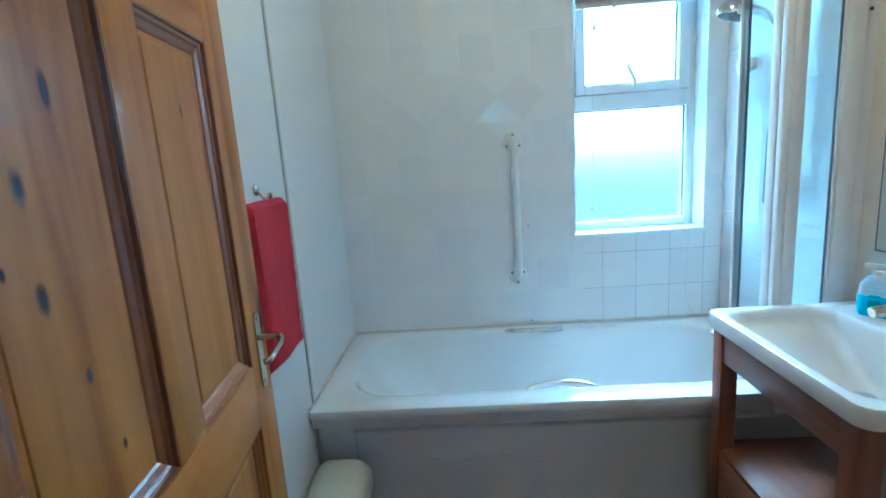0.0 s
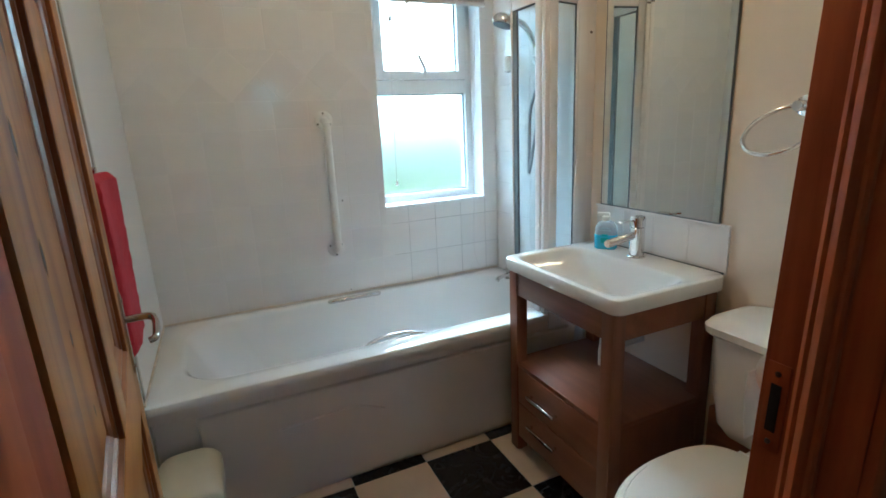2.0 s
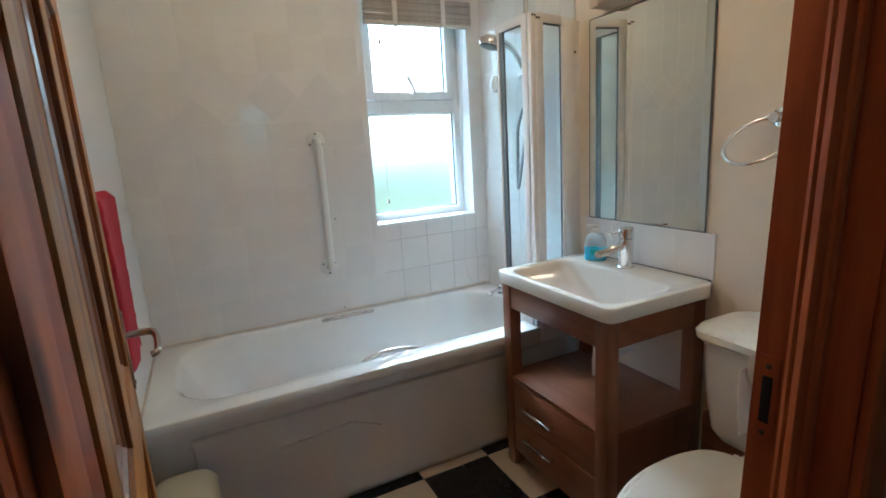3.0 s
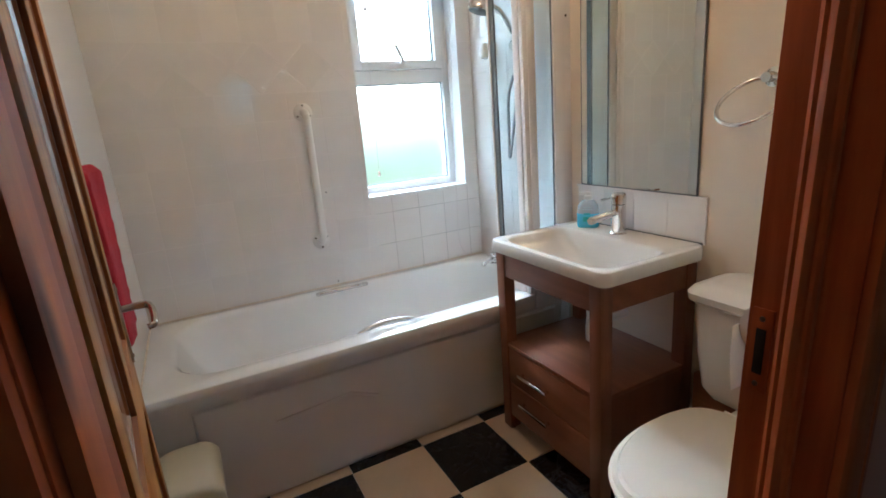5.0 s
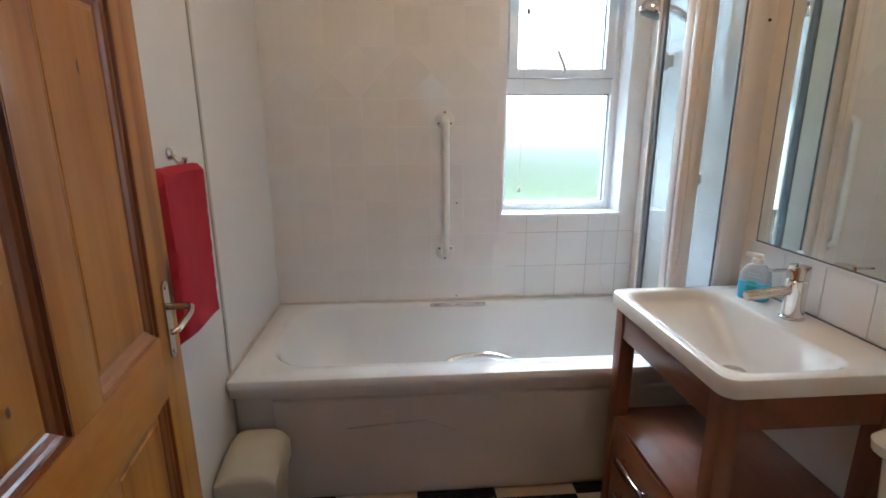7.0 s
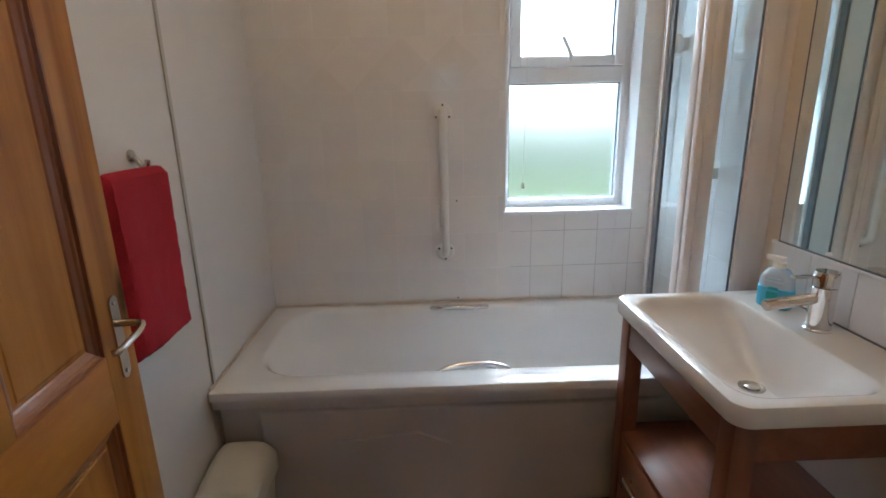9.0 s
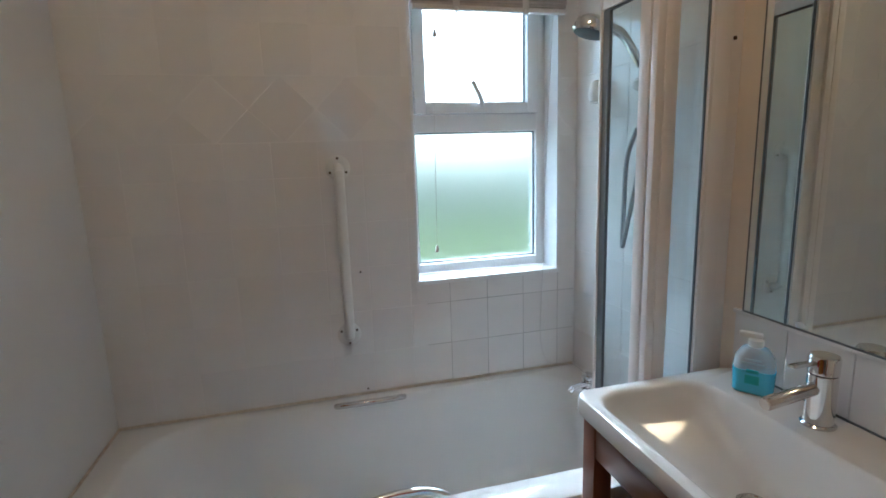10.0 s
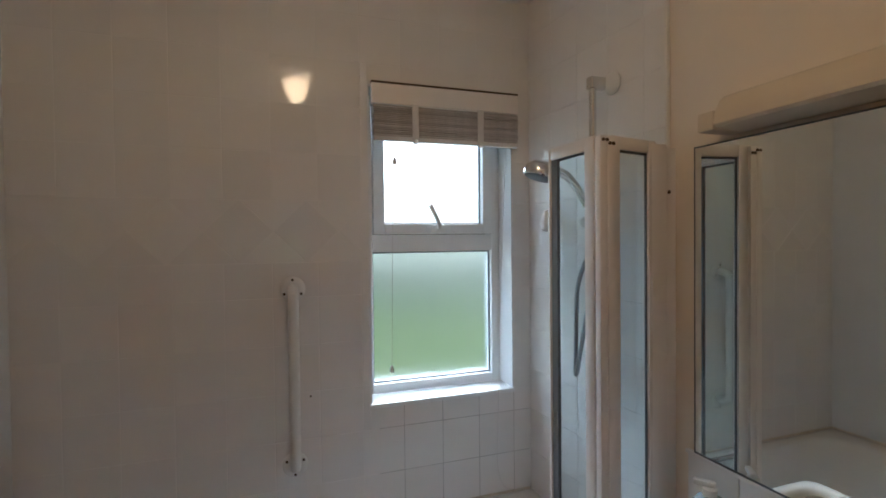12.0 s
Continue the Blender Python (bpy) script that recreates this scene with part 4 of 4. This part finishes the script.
bm = bmesh.new()
loft(bm, [sloop(0.036, 0.020, 0.0, 0.014), sloop(0.040, 0.023, 0.004, 0.018), sloop(0.042, 0.024, 0.05, 0.020), sloop(0.039, 0.023, 0.085, 0.02), sloop(0.026, 0.019, 0.104, 0.016), sloop(0.014, 0.014, 0.110, 0.0135)])
body = part("bottle", bm, M_BOTTLE, soap)
body.visible_shadow = False
bm = bmesh.new()
loft(bm, [sloop(0.0365, 0.0205, 0.0004, 0.014), sloop(0.0406, 0.0236, 0.004, 0.018), sloop(0.0426, 0.0246, 0.05, 0.020), sloop(0.0424, 0.0245, 0.056, 0.020), sloop(0.0405, 0.0232, 0.0565, 0.019)])
part("liquid", bm, M_SOAP, soap, "blue liquid soap")
part("collar", lathe(bmesh.new(), [(0.0155, 0.108), (0.0155, 0.124), (0.009, 0.128)], (1.075, 1.453, bz), n=18), M_WPLAST, soap)
part("pump", boxes((-0.034, 0.012, -0.008, 0.008, 0.128, 0.140), bevel=0.004), M_WPLAST, soap).data.transform(sm)
for a, b, c, d, mt in ((-0.022, 0.022, 0.072, 0.077, M_INK), (-0.016, 0.016, 0.081, 0.085, M_INK), (-0.014, 0.014, 0.026, 0.046, M_LABEL), (-0.012, 0.012, 0.052, 0.060, M_LABEL)):
    for s in (-1, 1):
        part("print", box(a, b, s * 0.0250 - 0.0004, s * 0.0250 + 0.0004, c, d), mt, soap, "", False).data.transform(sm)

# ---- toilet ----
toilet = thing("toilet", "white close-coupled toilet with cream lid closed", "toilet", (0.8, 0.69, 0))
ty = 0.685
bm = bmesh.new()
loft(bm, [egg(0.80, ty, 0.16, 0.20, 0.105, 0.0), egg(0.80, ty, 0.155, 0.20, 0.10, 0.02), egg(0.81, ty, 0.15, 0.19, 0.088, 0.10), egg(0.80, ty, 0.18, 0.20, 0.10, 0.19), egg(0.77, ty, 0.235, 0.22, 0.145, 0.266), egg(0.75, ty, 0.270, 0.22, 0.172, 0.331), egg(0.75, ty, 0.283, 0.22, 0.180, 0.361), egg(0.75, ty, 0.285, 0.22, 0.181, 0.374), egg(0.75, ty, 0.275, 0.21, 0.172, 0.380)])
part("pan", bm, M_CERAMIC, toilet)
part("pan_neck", box(0.90, 1.12, ty - 0.09, ty + 0.09, 0.25, 0.41, 0.03, 3), M_CERAMIC, toilet)
bm = bmesh.new()
loft(bm, [egg(0.75, ty, 0.280, 0.19, 0.178, 0.381), egg(0.75, ty, 0.292, 0.195, 0.188, 0.386), egg(0.75, ty, 0.294, 0.195, 0.190, 0.395), egg(0.75, ty, 0.286, 0.19, 0.183, 0.402)])
part("seat", bm, M_SEAT, toilet)
bm = bmesh.new()
loft(bm, [egg(0.752, ty, 0.270, 0.188, 0.170, 0.401), egg(0.752, ty, 0.274, 0.19, 0.172, 0.407), egg(0.752, ty, 0.266, 0.186, 0.165, 0.416), egg(0.755, ty, 0.22, 0.16, 0.13, 0.421), egg(0.76, ty, 0.1, 0.08, 0.06, 0.423)])
part("lid", bm, M_SEAT, toilet)
for y in (ty - 0.07, ty + 0.07):
    part("hinge", tube(bmesh.new(), [(0.945, y - 0.02, 0.401), (0.945, y + 0.02, 0.401)], 0.011, 12), M_WPLAST, toilet)
cy0, cy1 = 0.455, 0.905
bm = bmesh.new()
loft(bm, [rrect(0.985, 1.145, cy0 + 0.045, cy1 - 0.045, 0.03, 0.405), rrect(0.965, 1.147, cy0 + 0.02, cy1 - 0.025, 0.035, 0.44), rrect(0.955, 1.148, cy0 + 0.008, cy1 - 0.01, 0.035, 0.568), rrect(0.950, 1.148, cy0, cy1, 0.035, 0.710)])
part("cistern", bm, M_CERAMIC, toilet)
bm = bmesh.new()
loft(bm, [rrect(0.946, 1.148, cy0 - 0.006, cy1 + 0.006, 0.035, 0.710), rrect(0.935, 1.149, cy0 - 0.016, cy1 + 0.016, 0.04, 0.720), rrect(0.933, 1.149, cy0 - 0.018, cy1 + 0.018, 0.04, 0.740), rrect(0.945, 1.149, cy0 - 0.008, cy1 + 0.008, 0.04, 0.756), rrect(0.975, 1.149, cy0 + 0.02, cy1 - 0.02, 0.04, 0.764)])
part("cistern_lid", bm, M_SEAT, toilet)
boxing = thing("pipe_boxing", "dark brown wooden pipe boxing behind the toilet pan", "pipe boxing", (1.1, 0.7, 0))
part("board", box(1.10, 1.149, 0.42, 0.985, 0, 0.39, 0.002), M_VAN, boxing)

roll = thing("toilet_roll", "white toilet paper roll hanging on a chrome holder", "toilet roll", (0.51, 0.47, 0.87))
part("paper", lathe(bmesh.new(), [(0.018, 0), (0.052, 0), (0.052, 0.1), (0.018, 0.1)], (0.562, 0.475, 0.875), (1, 0, 0), 28), M_PAPER, roll)
bm = bmesh.new()
loft(bm, [[(x, y + d, z) for x, d in ((0.542, 0), (0.656, 0), (0.656, 0.0015), (0.542, 0.0015))] for y, z in ((0.526, 0.875), (0.527, 0.82), (0.524, 0.78), (0.520, 0.746))])
part("loose_sheet", bm, M_PAPER, roll)
part("bar", tube(bmesh.new(), [(0.558, 0.475, 0.875), (0.683, 0.475, 0.875)], 0.008, 10), M_CHROME, roll)
part("arm", tube(bmesh.new(), [(0.683, 0.414, 0.875), (0.683, 0.478, 0.875)], 0.008, 10), M_CHROME, roll)

ring = thing("towel_ring", "chrome towel ring on the cream wall", "towel ring", (1.14, 0.832, 1.3))
part("mount", lathe(bmesh.new(), [(0.026, 0), (0.026, 0.006), (0.014, 0.014), (0.013, 0.044)], (1.15, 0.832, 1.325), (-1, 0, 0), 20), M_CHROME, ring)
rc, ru, rv = Vector((1.052, 0.832, 1.268)), Vector((0, 1, 0)), Vector((0.74, 0, 0.67))
rn = ru.cross(rv)
bm = bmesh.new()
loops = []
for k in range(36):
    a = 2 * math.pi * k / 36
    d = ru * math.cos(a) + rv * math.sin(a)
    loops.append([rc + d * 0.086 + (d * math.cos(t) + rn * math.sin(t)) * 0.0058 for t in (2 * math.pi * q / 10 for q in range(10))])
loft(bm, loops + [loops[0]], False, False)
bmesh.ops.remove_doubles(bm, verts=bm.verts, dist=1e-5)
part("ring", bm, M_CHROME, ring)

# ---- bin and bath mat ----
bin_t = thing("bathroom_bin", "cream plastic bin with curved lid on the floor by the bath", "bin", (-0.455, 1.5, 0))
bm = bmesh.new()
loft(bm, [rrect(-0.520, -0.392, 1.425, 1.580, 0.03, 0.0), rrect(-0.525, -0.386, 1.418, 1.585, 0.03, 0.01), rrect(-0.542, -0.368, 1.408, 1.603, 0.03, 0.272)])
part("body", bm, M_BIN, bin_t)
bm = bmesh.new()
rows = []
for y, top in ((1.606, 0.336), (1.603, 0.356), (1.595, 0.368), (1.57, 0.375), (1.53, 0.372), (1.48, 0.360), (1.44, 0.346), (1.418, 0.337), (1.409, 0.328), (1.404, 0.312)):
    row = []
    for k in range(15):
        u = k / 14 * 2 - 1
        row.append((-0.455 + 0.0905 * math.copysign(abs(u) ** 0.92, u), y, 0.262 + (top - 0.262) * (1 - 0.36 * abs(u) ** 4)))
    rows.append(row + [(-0.3645, y, 0.262), (-0.5455, y, 0.262)])
loft(bm, rows)
part("lid", bm, M_BIN, bin_t)
part("lid_seam", box(-0.545, -0.365, 1.4075, 1.6035, 0.2585, 0.2615), M_STRIP, bin_t)

mat = thing("bath_mat", "folded red towelling bath mat hung on a wall hook", "bath mat", (-0.49, 1.33, 0.835))
bm = bmesh.new()
rm = random.Random(8)
NY, NZ = 16, 26


def mat_side(sgn):
    g = []
    for j in range(NZ + 1):
        v = j / NZ
        row = []
        for i in range(NY + 1):
            u = i / NY
            cu = max(0, abs(u - 0.5) * 2 - 0.8) / 0.2
            cv = max(0, abs(v - 0.5) * 2 - 0.88) / 0.12
            rnd_c = 0.018 * cu * cu * (1 if v > 0.5 else 0.6)
            y = 1.185 + 0.25 * u + 0.012 * (1 - v)
            z = 0.838 + 0.412 * v - (rnd_c * (1 if v > 0.8 else 0)) + 0.012 * (1 - u) * (1 - v)
            edge = max(cu, cv)
            x = -0.486 + sgn * (0.016 * math.sqrt(max(0.0, 1 - edge ** 3)) + 0.002) + 0.006 * math.sin(u * 5 + v * 2) + rm.uniform(-0.0012, 0.0012)
            row.append(bm.verts.new((x, y, z)))
        g.append(row)
    return g


ga, gb2 = mat_side(1), mat_side(-1)
for g, flip in ((ga, 0), (gb2, 1)):
    for j in range(NZ):
        for i in range(NY):
            bm.faces.new((g[j][i], g[j][i + 1], g[j + 1][i + 1], g[j + 1][i]))
for i in range(NY):
    bm.faces.new((ga[0][i], ga[0][i + 1], gb2[0][i + 1], gb2[0][i]))
    bm.faces.new((ga[NZ][i], ga[NZ][i + 1], gb2[NZ][i + 1], gb2[NZ][i]))
for j in range(NZ):
    bm.faces.new((ga[j][0], ga[j + 1][0], gb2[j + 1][0], gb2[j][0]))
    bm.faces.new((ga[j][NY], ga[j + 1][NY], gb2[j + 1][NY], gb2[j][NY]))
part("towelling", bm, M_RED, mat)
hook = thing("wall_hook", "small metal coat hook on the white wall", "hook", (-0.55, 1.44, 1.27))
part("hook", tube(bmesh.new(), arc([(-0.549, 1.425, 1.268), (-0.538, 1.425, 1.263), (-0.528, 1.423, 1.250), (-0.519, 1.422, 1.246), (-0.512, 1.422, 1.251), (-0.510, 1.422, 1.262)], 4), 0.006, 10), M_STEEL, hook)
part("plate", lathe(bmesh.new(), [(0.016, 0), (0.016, 0.004), (0.010, 0.008)], (-0.55, 1.425, 1.270), (1, 0, 0), 16), M_STEEL, hook)

for z in (1.0, 0.562):
    plug = single("wall_plug", lathe(bmesh.new(), [(0.0035, 0), (0.0035, 0.0012)], (0.266, YB, z), (0, -1, 0), 8), M_IRON, "tiny dark plugged screw hole in the tiles", "screw hole")

# ---- tiles, last ----
cache = {}


def tile_mesh(w, h, t, e, material, name):
    key = (round(w, 4), round(h, 4), material.name)
    if key not in cache:
        bm = bmesh.new()
        loft(bm, [[(sx * (w / 2 - i), -d, sz * (h / 2 - i)) for sx, sz in ((-1, -1), (1, -1), (1, 1), (-1, 1))] for i, d in ((0, 0), (0, t - e), (e * 0.35, t - e * 0.3), (e, t))], False, True)
        cache[key] = mesh_of(name, bm, material, False)
    return cache[key]


rt = random.Random(11)


def piece(parent, me, m, name="tile"):
    ob = new(name, me)
    ob.parent = parent
    ob.matrix_basis = m
    return ob


def tile_wall(parent, base, a_lines, b_lines, hole, joint=0.0015):
    """Square tiles between grid lines, on the plane of base, whose -y side shows."""
    for a0, a1 in zip(a_lines, a_lines[1:]):
        for b0, b1 in zip(b_lines, b_lines[1:]):
            for r in minus((a0, a1, b0, b1), hole):
                w, h = r[1] - r[0] - joint, r[3] - r[2] - joint
                if w < 0.006 or h < 0.006:
                    continue
                me = tile_mesh(w, h, 0.006, 0.0009, M_TILE, "tile")
                tilt = Matrix.Rotation(radians(rt.uniform(-0.07, 0.07)), 4, "X") @ Matrix.Rotation(radians(rt.uniform(-0.07, 0.07)), 4, "Z")
                piece(parent, me, base @ Matrix.Translation(((r[0] + r[1]) / 2, 0, (r[2] + r[3]) / 2)) @ tilt)


def clip(poly, a, b, c):
    """The part of a flat polygon where a*x + b*z <= c."""
    out = []
    for (x0, z0), (x1, z1) in zip(poly, poly[1:] + poly[:1]):
        d0, d1 = a * x0 + b * z0 - c, a * x1 + b * z1 - c
        if d0 <= 0:
            out.append((x0, z0))
        if d0 * d1 < 0:
            k = d0 / (d0 - d1)
            out.append((x0 + (x1 - x0) * k, z0 + (z1 - z0) * k))
    return out


def diamond_band(parent, x_lo, x_hi, z_lo, z_hi, first, pitch):
    """Tiles laid on their corners between two level joints."""
    mid = (z_lo + z_hi) / 2
    k0 = math.floor((x_lo - first) / pitch) - 1
    for k in range(2 * k0, 2 * math.ceil((x_hi - first) / pitch) + 3):
        for row in (-1, 0, 1):
            if (k + row) % 2 == 0:
                continue
            cx, cz, h = first + k * pitch / 2, mid + row * pitch / 2, pitch / 2 - 0.0009
            poly = [(cx - h, cz), (cx, cz - h), (cx + h, cz), (cx, cz + h)]
            for a, b, c in ((-1, 0, -x_lo - 0.001), (1, 0, x_hi - 0.001), (0, -1, -z_lo - 0.0014), (0, 1, z_hi - 0.0014)):
                poly = clip(poly, a, b, c) if poly else poly
            if len(poly) < 3:
                continue
            mx, mz = sum(p[0] for p in poly) / len(poly), sum(p[1] for p in poly) / len(poly)
            if max(p[0] for p in poly) - min(p[0] for p in poly) < 0.012 or max(p[1] for p in poly) - min(p[1] for p in poly) < 0.012:
                continue
            bm = bmesh.new()
            loft(bm, [[((x - mx) * s, -d, (z - mz) * s) for x, z in poly] for s, d in ((1, 0), (1, 0.0052), (0.992, 0.006))], False, True)
            tilt = Matrix.Rotation(radians(rt.uniform(-0.05, 0.05)), 4, "X") @ Matrix.Rotation(radians(rt.uniform(-0.05, 0.05)), 4, "Z")
            piece(parent, mesh_of("tile", bm, M_TILE, False), Matrix.Translation((mx, YB + 0.006, mz)) @ tilt)


def lines(lo, hi, origin, pitch):
    k = math.ceil((lo - origin) / pitch + 1e-6)
    out = [lo]
    while origin + k * pitch < hi - 1e-4:
        out.append(origin + k * pitch)
        k += 1
    return out + [hi]


ZL = lines(BZ + 0.001, ZC, 0.699, 0.159)
BAND0, BAND1 = 1.450, 1.655
north_x = lines(XL + 0.003, 1.10, 0.443, 0.1453)
tile_wall(wall_north, Matrix.Translation((0, YB + 0.006, 0)), north_x, [z for z in ZL if z < BAND0] + [BAND0], (WX0, WX1, WZ0, WZ1))
tile_wall(wall_north, Matrix.Translation((0, YB + 0.006, 0)), north_x, [BAND1] + [z for z in ZL if z > BAND1 + 0.05], (WX0, WX1, WZ0, WZ1))
diamond_band(wall_north, XL + 0.003, WX0, BAND0, BAND1, 0.158, 0.2085)
diamond_band(wall_north, WX1, 1.10, BAND0, BAND1, 0.158, 0.2085)
part("stained_grout", boxes((0.50, 1.09, YB + 0.0002, YB + 0.0009, BZ, 0.93)), M_GROUT_D, wall_north, "grey stained grout", False)
tile_wall(wall_end, EAST_M @ Matrix.Translation((0.006, 0.0, 0)) @ Matrix.Rotation(radians(-90), 4, "Z"), lines(-0.66, -0.002, -0.66, 0.1453), ZL, (9, 9, 9, 9))
tile_wall(wall_east, Matrix.Translation((XR, 0, 0)) @ Matrix.Rotation(radians(-90), 4, "Z"), lines(-1.582, -1.002, -1.582, 0.145), [0.822, 0.972], (9, 9, 9, 9))
structure("splashback_trim", box(1.138, 1.15, 1.0, 1.585, 0.972, 0.981, 0.002), M_TILE, "white trim along the top of the splashback", "trim")

FXL, FYL = lines(XL, XR, 0.056, 0.2985), lines(YD1, 1.74, 1.647, 0.3125)
for x0, x1 in zip(FXL, FXL[1:]):
    for y0, y1 in zip(FYL, FYL[1:]):
        i, j = math.floor(((x0 + x1) / 2 - 0.056) / 0.2985), math.floor(((y0 + y1) / 2 - 1.647) / 0.3125)
        black = (i + j) % 2 == 0
        me = tile_mesh(x1 - x0 - 0.003, y1 - y0 - 0.003, 0.004, 0.0008, M_BLACK if black else M_CREAM, "tile")
        piece(floor, me, Matrix.Translation(((x0 + x1) / 2, (y0 + y1) / 2, -0.004)) @ Matrix.Rotation(radians(-90), 4, "X"))
